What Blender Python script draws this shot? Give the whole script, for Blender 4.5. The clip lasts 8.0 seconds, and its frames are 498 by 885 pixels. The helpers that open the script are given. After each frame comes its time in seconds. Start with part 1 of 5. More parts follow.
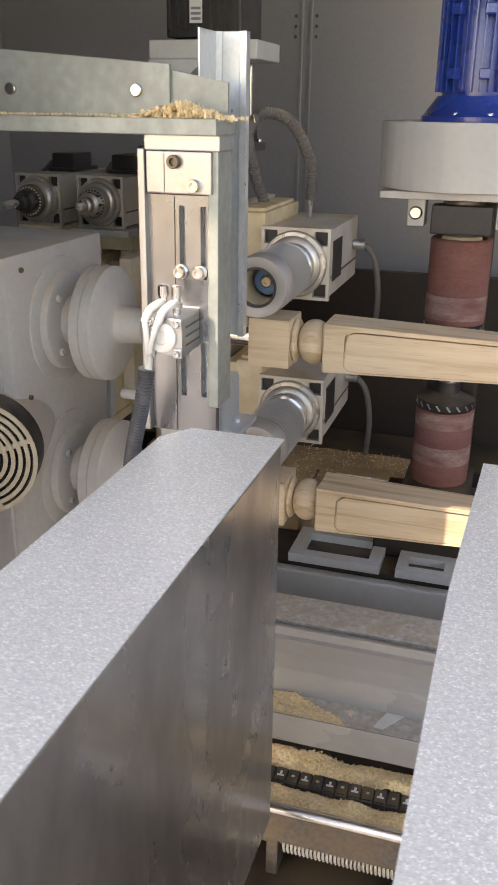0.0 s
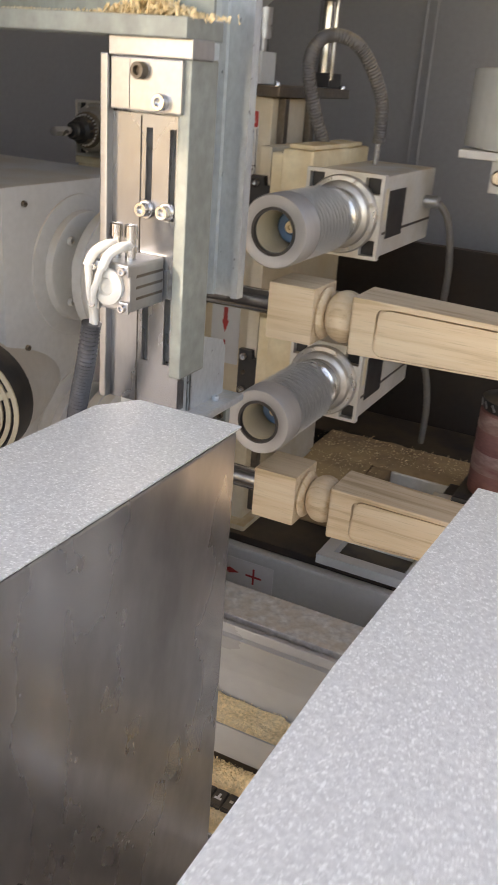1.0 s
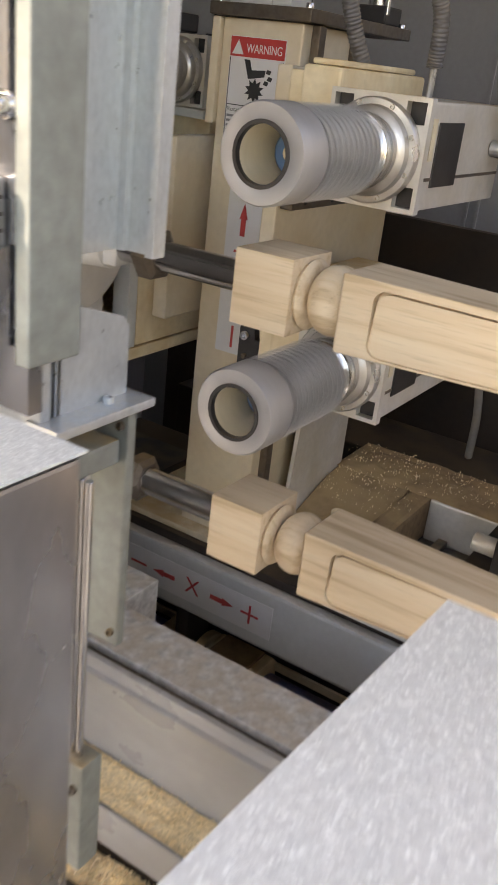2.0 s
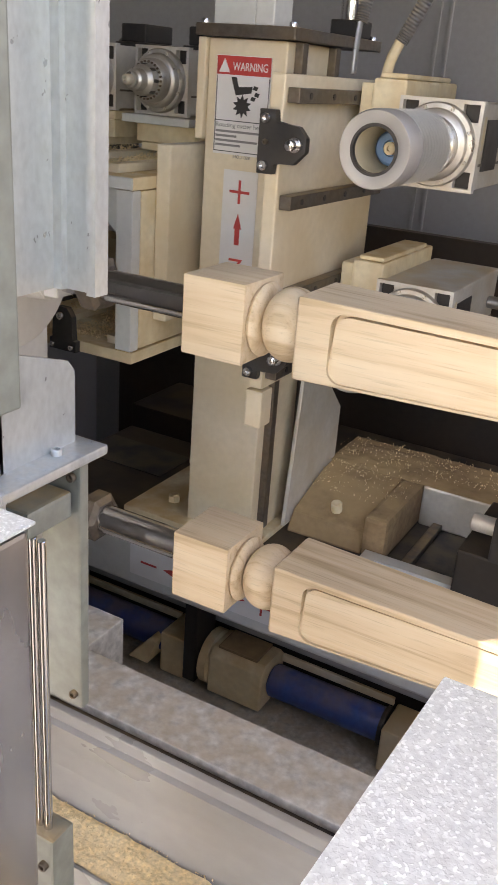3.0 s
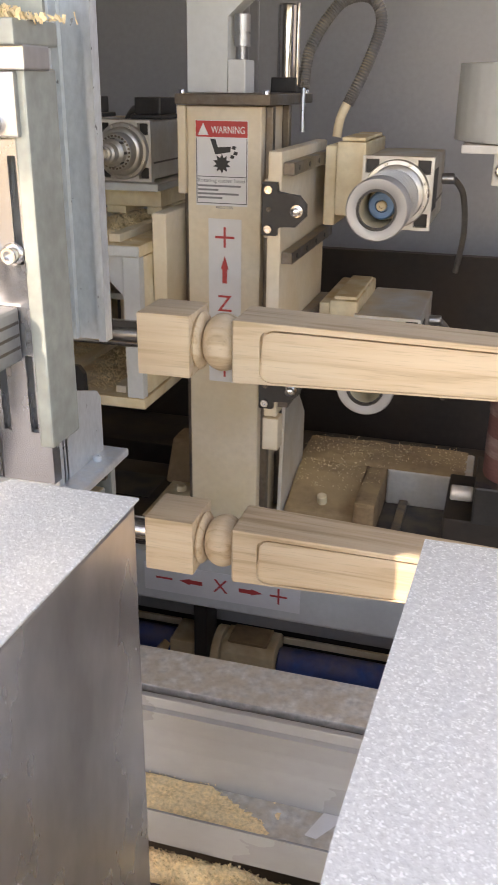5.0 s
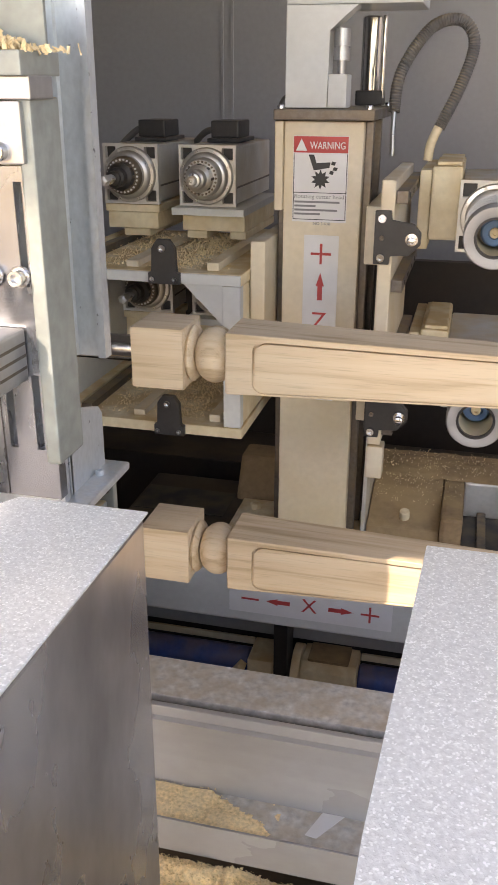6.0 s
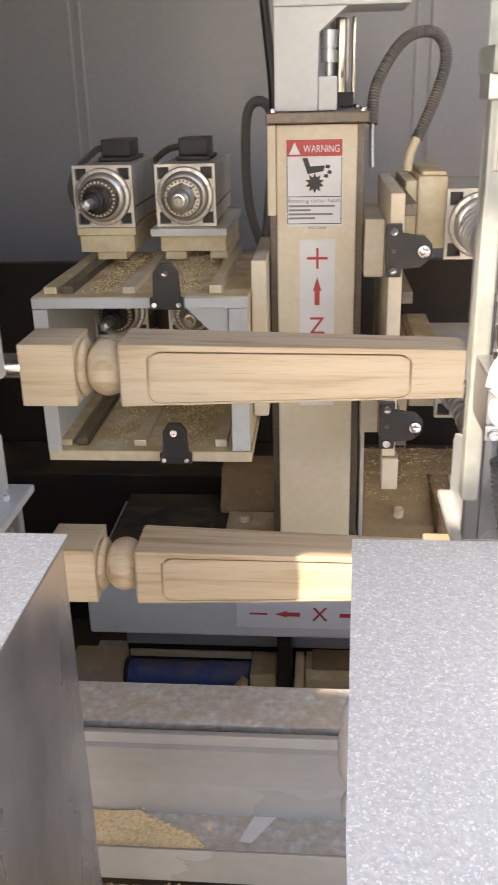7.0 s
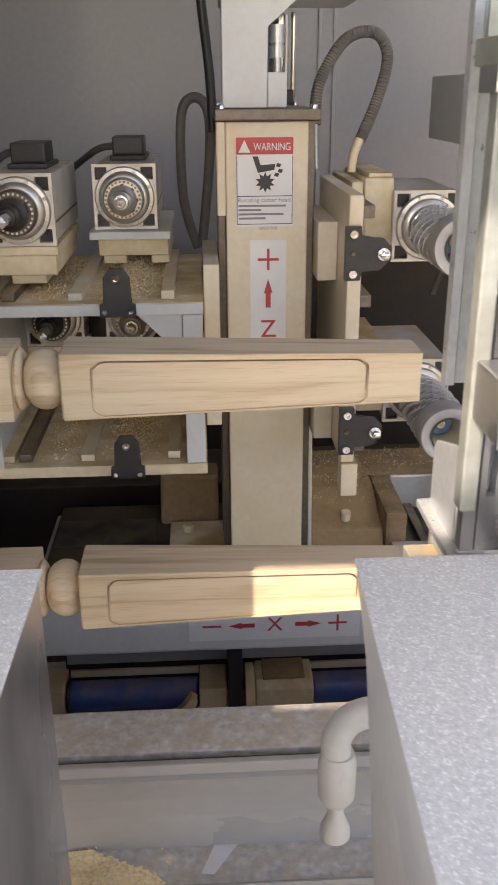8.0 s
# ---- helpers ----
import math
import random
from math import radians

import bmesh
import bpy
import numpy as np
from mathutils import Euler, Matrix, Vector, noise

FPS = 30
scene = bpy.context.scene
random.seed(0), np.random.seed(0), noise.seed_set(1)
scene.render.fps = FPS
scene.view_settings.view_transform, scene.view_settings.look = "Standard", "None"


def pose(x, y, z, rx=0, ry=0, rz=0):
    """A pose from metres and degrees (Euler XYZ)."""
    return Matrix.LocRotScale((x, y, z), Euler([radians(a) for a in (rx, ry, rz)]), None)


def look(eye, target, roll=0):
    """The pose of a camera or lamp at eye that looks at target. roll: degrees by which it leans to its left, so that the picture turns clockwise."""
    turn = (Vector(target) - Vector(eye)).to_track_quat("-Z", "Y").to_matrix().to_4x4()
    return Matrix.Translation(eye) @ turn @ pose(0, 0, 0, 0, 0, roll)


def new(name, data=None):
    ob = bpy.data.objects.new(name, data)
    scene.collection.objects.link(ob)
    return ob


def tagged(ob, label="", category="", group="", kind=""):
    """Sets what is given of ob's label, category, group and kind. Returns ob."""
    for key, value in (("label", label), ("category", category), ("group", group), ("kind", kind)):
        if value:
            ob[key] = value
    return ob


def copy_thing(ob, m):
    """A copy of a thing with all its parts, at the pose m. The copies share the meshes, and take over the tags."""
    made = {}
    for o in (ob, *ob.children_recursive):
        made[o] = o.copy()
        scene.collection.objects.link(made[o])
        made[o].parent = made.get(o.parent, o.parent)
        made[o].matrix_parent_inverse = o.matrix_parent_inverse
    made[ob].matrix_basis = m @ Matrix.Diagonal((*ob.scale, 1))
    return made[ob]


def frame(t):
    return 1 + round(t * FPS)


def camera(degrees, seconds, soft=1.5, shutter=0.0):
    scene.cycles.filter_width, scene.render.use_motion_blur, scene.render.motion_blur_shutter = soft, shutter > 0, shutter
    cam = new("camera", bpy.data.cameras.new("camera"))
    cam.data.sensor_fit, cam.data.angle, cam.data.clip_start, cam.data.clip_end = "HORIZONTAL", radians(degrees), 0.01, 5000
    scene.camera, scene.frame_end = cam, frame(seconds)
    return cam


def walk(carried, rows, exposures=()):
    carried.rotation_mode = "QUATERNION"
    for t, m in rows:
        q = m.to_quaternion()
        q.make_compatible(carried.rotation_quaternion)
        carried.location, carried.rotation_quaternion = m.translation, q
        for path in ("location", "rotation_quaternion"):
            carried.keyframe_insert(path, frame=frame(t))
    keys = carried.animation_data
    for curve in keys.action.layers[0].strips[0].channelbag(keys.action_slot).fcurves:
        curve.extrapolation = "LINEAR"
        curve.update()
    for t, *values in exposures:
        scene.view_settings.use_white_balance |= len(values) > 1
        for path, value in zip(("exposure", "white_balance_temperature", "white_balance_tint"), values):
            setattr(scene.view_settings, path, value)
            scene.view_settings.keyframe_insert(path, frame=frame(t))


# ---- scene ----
cam = camera(31.8, 8.0, 1.5, 0.35)
PATH = [
    (0, (0.049, -0.974, 1.577), (-0.493, 0.813, 0.861), 0.9),
    (0.5, (0.148, -0.865, 1.523), (-0.526, 0.878, 0.808), 1.7),
    (1, (0.19, -0.649, 1.504), (-0.61, 1.01, 0.727), 4.4),
    (1.5, (0.185, -0.47, 1.429), (-0.746, 1.106, 0.623), 7.0),
    (2, (0.161, -0.188, 1.382), (-0.785, 1.385, 0.586), 6.7),
    (2.2, (0.14, -0.123, 1.395), (-0.801, 1.452, 0.6), 6.8),
    (3.3, (0.111, -0.145, 1.394), (-0.721, 1.501, 0.619), 3.3),
    (3.5, (0.098, -0.237, 1.424), (-0.673, 1.436, 0.643), 4.1),
    (4, (0.077, -0.448, 1.452), (-0.47, 1.316, 0.686), 6.1),
    (4.5, (0.091, -0.503, 1.48), (-0.426, 1.271, 0.713), 5.3),
    (5, (0.075, -0.502, 1.504), (-0.433, 1.276, 0.743), 0.7),
    (5.2, (0.064, -0.516, 1.515), (-0.437, 1.266, 0.758), 0.1),
    (6.3, (0.046, -0.535, 1.527), (-0.36, 1.272, 0.772), 0.0),
    (6.5, (0.04, -0.531, 1.517), (-0.32, 1.286, 0.764), -0.4),
    (7, (-0.001, -0.535, 1.526), (-0.165, 1.313, 0.78), -1.4),
    (7.5, (-0.046, -0.517, 1.518), (0.019, 1.336, 0.768), -0.8),
    (8, (-0.111, -0.467, 1.517), (-0.015, 1.386, 0.769), -0.4),
]
walk(cam, [(t, look(eye, target, roll)) for t, eye, target, roll in PATH], [(0, 2.08, 8450, 20), (1.5, 2.22, 8700, 20), (3.5, 2.90, 8500, 22), (4.5, 2.55, 8500, 22), (6.5, 2.38, 8500, 23), (7.5, 2.25, 8400, 22), (8, 2.03, 8300, 22)])

SUN_EL, SUN_AZ = 46.8, 218

# ---- light ----
world = bpy.data.worlds.new("daylight")
scene.world = world
world.use_nodes = True
wn = world.node_tree.nodes
sky = wn.new("ShaderNodeTexSky")
sky.sky_type, sky.sun_disc = "NISHITA", False
sky.sun_elevation, sky.sun_rotation = radians(SUN_EL), radians(SUN_AZ)
world.node_tree.links.new(sky.outputs[0], wn["Background"].inputs[0])
wn["Background"].inputs[1].default_value = 0.15

sun = new("sun", bpy.data.lights.new("sun", "SUN"))
sun.data.energy, sun.data.angle, sun.data.color = 2.25, radians(0.6), (1.0, 0.97, 0.91)
# the sun stands behind the operator's side of the machine
sd = Vector((math.sin(radians(SUN_AZ)) * math.cos(radians(SUN_EL)), math.cos(radians(SUN_AZ)) * math.cos(radians(SUN_EL)), math.sin(radians(SUN_EL))))
sun.matrix_world = look(sd * 10, (0, 0, 0))

# ---- materials ----


def surface(name, colour, rough=0.5, metal=0.0, grain=60.0, vary=0.15, bump=0.1, stain=None, stain_amount=0.0, stain_scale=4.0, stretch=(1, 1, 1), coat=0.0, dust=0.0, spread=0.2):
    """Paint, metal or plastic with fine grain, larger stains, dust on upward faces and uneven gloss."""
    m = bpy.data.materials.new(name)
    m.use_nodes = True
    n, l = m.node_tree.nodes, m.node_tree.links
    b = n["Principled BSDF"]
    geo = n.new("ShaderNodeNewGeometry")
    tc = n.new("ShaderNodeTexCoord")
    mp = n.new("ShaderNodeMapping")
    mp.inputs["Scale"].default_value = stretch
    l.new(tc.outputs["Object"], mp.inputs[0])
    fine = n.new("ShaderNodeTexNoise")
    fine.inputs["Scale"].default_value, fine.inputs["Detail"].default_value = grain, 6
    l.new(mp.outputs[0], fine.inputs["Vector"])
    big = n.new("ShaderNodeTexNoise")
    big.inputs["Scale"].default_value, big.inputs["Detail"].default_value = stain_scale, 5
    l.new(mp.outputs[0], big.inputs["Vector"])
    ramp = n.new("ShaderNodeMapRange")
    ramp.inputs["From Min"].default_value, ramp.inputs["From Max"].default_value = 0.3, 0.7
    ramp.inputs["To Min"].default_value, ramp.inputs["To Max"].default_value = 1 - vary, 1 + vary
    l.new(fine.outputs[0], ramp.inputs[0])
    mul = n.new("ShaderNodeVectorMath")
    mul.operation = "SCALE"
    mul.inputs[0].default_value = colour
    l.new(ramp.outputs[0], mul.inputs["Scale"])
    last = mul.outputs[0]
    if stain:
        k = n.new("ShaderNodeMapRange")
        k.inputs["From Min"].default_value, k.inputs["From Max"].default_value = 0.5 - spread, 0.5 + spread
        k.inputs["To Max"].default_value = stain_amount
        l.new(big.outputs[0], k.inputs[0])
        mix = n.new("ShaderNodeMix")
        mix.data_type = "RGBA"
        l.new(k.outputs[0], mix.inputs["Factor"])
        l.new(last, mix.inputs["A"])
        mix.inputs["B"].default_value = (*stain, 1)
        last = mix.outputs["Result"]
    if dust:
        sep = n.new("ShaderNodeSeparateXYZ")
        l.new(geo.outputs["Normal"], sep.inputs[0])
        up = n.new("ShaderNodeMapRange")
        up.inputs["From Min"].default_value, up.inputs["From Max"].default_value, up.inputs["To Max"].default_value = 0.2, 1.0, dust
        l.new(sep.outputs["Z"], up.inputs[0])
        patch = n.new("ShaderNodeMath")
        patch.operation = "MULTIPLY"
        l.new(up.outputs[0], patch.inputs[0])
        pk = n.new("ShaderNodeMapRange")
        pk.inputs["From Min"].default_value, pk.inputs["From Max"].default_value = 0.35, 0.6
        l.new(big.outputs[0], pk.inputs[0])
        l.new(pk.outputs[0], patch.inputs[1])
        mix = n.new("ShaderNodeMix")
        mix.data_type = "RGBA"
        l.new(patch.outputs[0], mix.inputs["Factor"])
        l.new(last, mix.inputs["A"])
        mix.inputs["B"].default_value = (0.62, 0.44, 0.22, 1)
        last = mix.outputs["Result"]
    l.new(last, b.inputs["Base Color"])
    rr = n.new("ShaderNodeMapRange")
    rr.inputs["From Min"].default_value, rr.inputs["From Max"].default_value = 0.3, 0.7
    rr.inputs["To Min"].default_value, rr.inputs["To Max"].default_value = max(0.03, rough - 0.09), min(1, rough + 0.09)
    l.new(big.outputs[0], rr.inputs[0])
    l.new(rr.outputs[0], b.inputs["Roughness"])
    b.inputs["Metallic"].default_value = metal
    b.inputs["Coat Weight"].default_value = coat
    if bump:
        bp = n.new("ShaderNodeBump")
        bp.inputs["Strength"].default_value, bp.inputs["Distance"].default_value = bump, 0.002
        l.new(fine.outputs[0], bp.inputs["Height"])
        l.new(bp.outputs[0], b.inputs["Normal"])
    return m


def hammered(name, colour, rough, metal, scale):
    """Silver hammer-finish enamel: fine mottling with scattered bright flakes."""
    m = bpy.data.materials.new(name)
    m.use_nodes = True
    n, l = m.node_tree.nodes, m.node_tree.links
    b = n["Principled BSDF"]
    tc = n.new("ShaderNodeTexCoord")
    vor = n.new("ShaderNodeTexVoronoi")
    vor.inputs["Scale"].default_value = scale
    vor.feature, vor.inputs["Smoothness"].default_value = "SMOOTH_F1", 0.35
    l.new(tc.outputs["Object"], vor.inputs["Vector"])
    noi = n.new("ShaderNodeTexNoise")
    noi.inputs["Scale"].default_value, noi.inputs["Detail"].default_value = scale * 0.4, 5
    l.new(tc.outputs["Object"], noi.inputs["Vector"])
    bw = n.new("ShaderNodeRGBToBW")
    l.new(vor.outputs["Color"], bw.inputs[0])
    flake = n.new("ShaderNodeMapRange")
    flake.inputs["From Min"].default_value, flake.inputs["From Max"].default_value, flake.inputs["To Max"].default_value = 0.62, 0.86, 0.32
    l.new(bw.outputs[0], flake.inputs[0])
    mr = n.new("ShaderNodeMapRange")
    mr.inputs["From Min"].default_value, mr.inputs["From Max"].default_value = 0.3, 0.7
    mr.inputs["To Min"].default_value, mr.inputs["To Max"].default_value = 0.84, 1.06
    l.new(noi.outputs[0], mr.inputs[0])
    add = n.new("ShaderNodeMath")
    add.operation = "ADD"
    l.new(mr.outputs[0], add.inputs[0])
    l.new(flake.outputs[0], add.inputs[1])
    mul = n.new("ShaderNodeVectorMath")
    mul.operation = "SCALE"
    mul.inputs[0].default_value = colour
    l.new(add.outputs[0], mul.inputs["Scale"])
    l.new(mul.outputs[0], b.inputs["Base Color"])
    b.inputs["Metallic"].default_value = metal
    b.inputs["Roughness"].default_value = rough
    b.inputs["Coat Weight"].default_value, b.inputs["Coat Roughness"].default_value = 0.3, 0.22
    hgt = n.new("ShaderNodeMath")
    hgt.operation = "ADD"
    l.new(bw.outputs[0], hgt.inputs[0])
    l.new(noi.outputs[0], hgt.inputs[1])
    bp = n.new("ShaderNodeBump")
    bp.inputs["Strength"].default_value, bp.inputs["Distance"].default_value = 0.30, 0.0012
    l.new(hgt.outputs[0], bp.inputs["Height"])
    l.new(bp.outputs[0], b.inputs["Normal"])
    return m


def pine():
    m = bpy.data.materials.new("rubberwood")
    m.use_nodes = True
    n, l = m.node_tree.nodes, m.node_tree.links
    b = n["Principled BSDF"]
    tc = n.new("ShaderNodeTexCoord")
    info = n.new("ShaderNodeObjectInfo")
    off = n.new("ShaderNodeVectorMath")
    off.operation = "ADD"
    l.new(tc.outputs["Object"], off.inputs[0])
    l.new(info.outputs["Random"], off.inputs[1])
    mp = n.new("ShaderNodeMapping")
    mp.inputs["Scale"].default_value = (1.2, 26, 26)
    l.new(off.outputs[0], mp.inputs[0])
    rings = n.new("ShaderNodeTexNoise")
    rings.inputs["Scale"].default_value, rings.inputs["Detail"].default_value, rings.inputs["Distortion"].default_value = 2.2, 7, 0.6
    l.new(mp.outputs[0], rings.inputs["Vector"])
    mp2 = n.new("ShaderNodeMapping")
    mp2.inputs["Scale"].default_value = (7, 210, 210)
    l.new(off.outputs[0], mp2.inputs[0])
    pores = n.new("ShaderNodeTexNoise")
    pores.inputs["Scale"].default_value, pores.inputs["Detail"].default_value = 2.0, 3
    l.new(mp2.outputs[0], pores.inputs["Vector"])
    cr = n.new("ShaderNodeValToRGB")
    e = cr.color_ramp.elements
    e[0].position, e[0].color = 0.28, (0.46, 0.335, 0.20, 1)
    e[1].position, e[1].color = 0.66, (0.67, 0.55, 0.39, 1)
    mid = e.new(0.46)
    mid.color = (0.62, 0.485, 0.325, 1)
    l.new(rings.outputs[0], cr.inputs[0])
    pr = n.new("ShaderNodeMapRange")
    pr.inputs["From Min"].default_value, pr.inputs["From Max"].default_value = 0.25, 0.45
    pr.inputs["To Min"].default_value, pr.inputs["To Max"].default_value = 0.80, 1.0
    l.new(pores.outputs[0], pr.inputs[0])
    mul = n.new("ShaderNodeVectorMath")
    mul.operation = "SCALE"
    l.new(cr.outputs[0], mul.inputs[0])
    l.new(pr.outputs[0], mul.inputs["Scale"])
    l.new(mul.outputs[0], b.inputs["Base Color"])
    b.inputs["Roughness"].default_value = 0.62
    bp = n.new("ShaderNodeBump")
    bp.inputs["Strength"].default_value, bp.inputs["Distance"].default_value = 0.12, 0.0006
    l.new(pores.outputs[0], bp.inputs["Height"])
    l.new(bp.outputs[0], b.inputs["Normal"])
    return m


M = {
    "silver": hammered("silver_hammer_enamel", (0.78, 0.805, 0.79), 0.38, 0.18, 520),
    "sheet": surface("brushed_steel_sheet", (0.55, 0.54, 0.545), 0.29, 0.82, 30, 0.10, 0.03, (0.22, 0.21, 0.205), 0.75, 7, (1, 1, 0.5)),
    "galv": surface("galvanised_steel", (0.54, 0.58, 0.60), 0.36, 0.55, 160, 0.08, 0.04, (0.70, 0.74, 0.75), 0.30, 75, (1, 1, 0.6), 0, 0.15, 0.12),
    "galvrail": surface("weathered_galvanised_rail", (0.31, 0.345, 0.325), 0.5, 0.35, 50, 0.16, 0.12, (0.24, 0.235, 0.20), 0.5, 12, (1, 1, 1), 0, 0.8),
    "alum": surface("machined_aluminium", (0.40, 0.41, 0.42), 0.34, 0.9, 110, 0.08, 0.05, (0.50, 0.50, 0.50), 0.5, 8),
    "bluealum": surface("blue_grey_anodised_aluminium", (0.22, 0.23, 0.25), 0.26, 0.8, 110, 0.10, 0.03, (0.36, 0.37, 0.385), 0.6, 10, (1, 1, 0.4)),
    "chrome": surface("polished_steel", (0.66, 0.66, 0.66), 0.16, 1.0, 60, 0.05, 0.02, (0.4, 0.38, 0.36), 0.3, 20),
    "darksteel": surface("dark_oiled_steel", (0.13, 0.12, 0.115), 0.42, 0.7, 90, 0.25, 0.08, (0.25, 0.18, 0.10), 0.5, 14, (1, 1, 1), 0, 0.4),
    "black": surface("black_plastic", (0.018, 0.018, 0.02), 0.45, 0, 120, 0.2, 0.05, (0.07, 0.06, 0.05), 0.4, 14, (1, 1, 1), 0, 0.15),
    "grey": surface("light_grey_machine_paint", (0.61, 0.60, 0.57), 0.45, 0, 70, 0.05, 0.04, (0.47, 0.44, 0.38), 0.5, 5, (1, 1, 1), 0.15, 0.45),
    "white": surface("grey_white_paint", (0.60, 0.615, 0.59), 0.42, 0, 70, 0.04, 0.03, (0.46, 0.45, 0.41), 0.5, 4, (1, 1, 1), 0.15, 0.3),
    "beige": surface("dusty_cream_paint", (0.72, 0.65, 0.52), 0.5, 0, 60, 0.06, 0.05, (0.64, 0.50, 0.30), 0.75, 5, (1, 1, 1), 0.1, 0.85),
    "dusty": surface("sawdust_coated_paint", (0.78, 0.68, 0.48), 0.7, 0, 60, 0.08, 0.10, (0.62, 0.46, 0.24), 0.7, 14, (1, 1, 1), 0, 0.9),
    "motor": surface("silver_motor_casing", (0.66, 0.65, 0.62), 0.42, 0.3, 80, 0.08, 0.05, (0.52, 0.45, 0.33), 0.6, 10, (1, 1, 1), 0, 0.55),
    "cutter": surface("spinning_cutter_steel", (0.42, 0.415, 0.405), 0.45, 0.35, 80, 0.06, 0.03, (0.30, 0.29, 0.28), 0.5, 30),
    "flange": surface("turned_flange_steel", (0.56, 0.55, 0.53), 0.34, 0.75, 80, 0.08, 0.04, (0.44, 0.39, 0.31), 0.5, 16, (1, 1, 1), 0, 0.3),
    "knife": surface("ground_knife_steel", (0.62, 0.62, 0.61), 0.34, 0.7, 80, 0.08, 0.03, (0.4, 0.39, 0.37), 0.5, 30),
    "bone": surface("cream_dust_coated_bore", (0.66, 0.58, 0.42), 0.6, 0, 90, 0.05, 0.03),
    "blue": surface("glossy_blue_motor_paint", (0.012, 0.045, 0.30), 0.26, 0, 60, 0.12, 0.05, (0.02, 0.07, 0.34), 0.5, 12, (1, 1, 1), 0.5),
    "tubeblue": surface("dull_blue_tube", (0.035, 0.10, 0.38), 0.4, 0, 60, 0.15, 0.05, (0.09, 0.08, 0.08), 0.5, 14, (1, 1, 1), 0, 0.25),
    "hubblue": surface("pale_blue_hub", (0.10, 0.20, 0.36), 0.4, 0.2, 60, 0.1, 0.05),
    "abrasive": surface("red_brown_sanding_cloth", (0.17, 0.06, 0.052), 0.85, 0, 220, 0.25, 0.35, (0.30, 0.16, 0.14), 0.6, 12, (0.35, 0.35, 1.0), 0, 0, 0.2),
    "worncloth": surface("dust_clogged_sanding_cloth", (0.34, 0.235, 0.21), 0.9, 0, 200, 0.2, 0.3, (0.19, 0.075, 0.065), 0.9, 34, (0.35, 0.35, 1.0)),
    "rubber": surface("grey_rubber_hose", (0.10, 0.10, 0.105), 0.55, 0, 90, 0.15, 0.1, (0.22, 0.18, 0.12), 0.4, 15, (1, 1, 1), 0, 0.4),
    "hose": surface("dark_corrugated_hose", (0.085, 0.085, 0.09), 0.25, 0.0, 90, 0.15, 0.05),
    "clear": surface("milky_air_tube", (0.62, 0.62, 0.59), 0.3, 0, 60, 0.05, 0.03, None, 0, 4, (1, 1, 1), 0.3),
    "cast": surface("rough_cast_iron_top", (0.54, 0.535, 0.505), 0.62, 0.05, 70, 0.30, 0.35, (0.36, 0.35, 0.325), 0.7, 34, (1, 1, 1), 0, 0.25),
    "bed": surface("grey_bed_paint", (0.36, 0.36, 0.355), 0.3, 0.05, 50, 0.05, 0.03, (0.31, 0.30, 0.28), 0.6, 5, (0.5, 1, 1), 0.25, 0.03),
    "wall": surface("grey_enclosure_paint", (0.33, 0.327, 0.327), 0.40, 0.05, 50, 0.05, 0.03, (0.31, 0.305, 0.302), 0.6, 2.2, (1, 1, 1), 0.1),
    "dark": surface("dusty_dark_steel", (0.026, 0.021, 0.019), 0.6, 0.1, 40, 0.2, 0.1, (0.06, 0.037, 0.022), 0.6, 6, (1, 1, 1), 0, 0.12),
    "sawdust": surface("pale_sawdust", (0.84, 0.65, 0.36), 0.95, 0, 160, 0.30, 0.8, (0.86, 0.72, 0.48), 0.6, 30),
    "brown": surface("wood_dust_block", (0.36, 0.24, 0.13), 0.85, 0, 60, 0.2, 0.2, (0.15, 0.085, 0.045), 0.85, 9, (1, 1, 1), 0, 0.6),
    "concrete": surface("workshop_concrete", (0.30, 0.29, 0.27), 0.8, 0, 30, 0.15, 0.15, (0.2, 0.19, 0.18), 0.5, 3),
    "label": surface("white_sticker", (0.72, 0.72, 0.72), 0.4, 0, 50, 0.02, 0.0, (0.66, 0.62, 0.55), 0.4, 12),
    "red": surface("red_print", (0.52, 0.055, 0.05), 0.45, 0, 50, 0.05, 0.0),
    "ink": surface("black_print", (0.03, 0.03, 0.03), 0.5, 0, 50, 0.05, 0.0),
    "greyink": surface("grey_print", (0.22, 0.22, 0.22), 0.5, 0, 50, 0.05, 0.0),
    "wood": pine(),
}

# ---- mesh helpers ----
SHIFT = {}


def thing(name, label, category, base=(0, 0, 0), group="", kind=""):
    ob = new(name)
    ob.location = base
    SHIFT[ob.name] = Vector(base)
    return tagged(ob, label, category, group, kind)


def part(name, bm, material, parent, label="", smooth=False):
    """Links a bmesh, drawn in place, as one mesh under a thing or a part."""
    me = bpy.data.meshes.new(name)
    base = SHIFT[parent.name] if parent else Vector()
    bmesh.ops.translate(bm, verts=bm.verts, vec=-base)
    bmesh.ops.recalc_face_normals(bm, faces=bm.faces)
    for f in bm.faces:
        f.smooth = smooth
    bm.to_mesh(me)
    bm.free()
    me.materials.append(M[material])
    ob = new(name, me)
    ob.parent = parent
    SHIFT[ob.name] = base
    if smooth:
        me.set_sharp_from_angle(angle=radians(40))
    return tagged(ob, label)


def solo(name, bm, material, label, category, group="", kind="", smooth=False):
    ob = part(name, bm, material, None, "", smooth)
    return tagged(ob, label, category, group, kind)


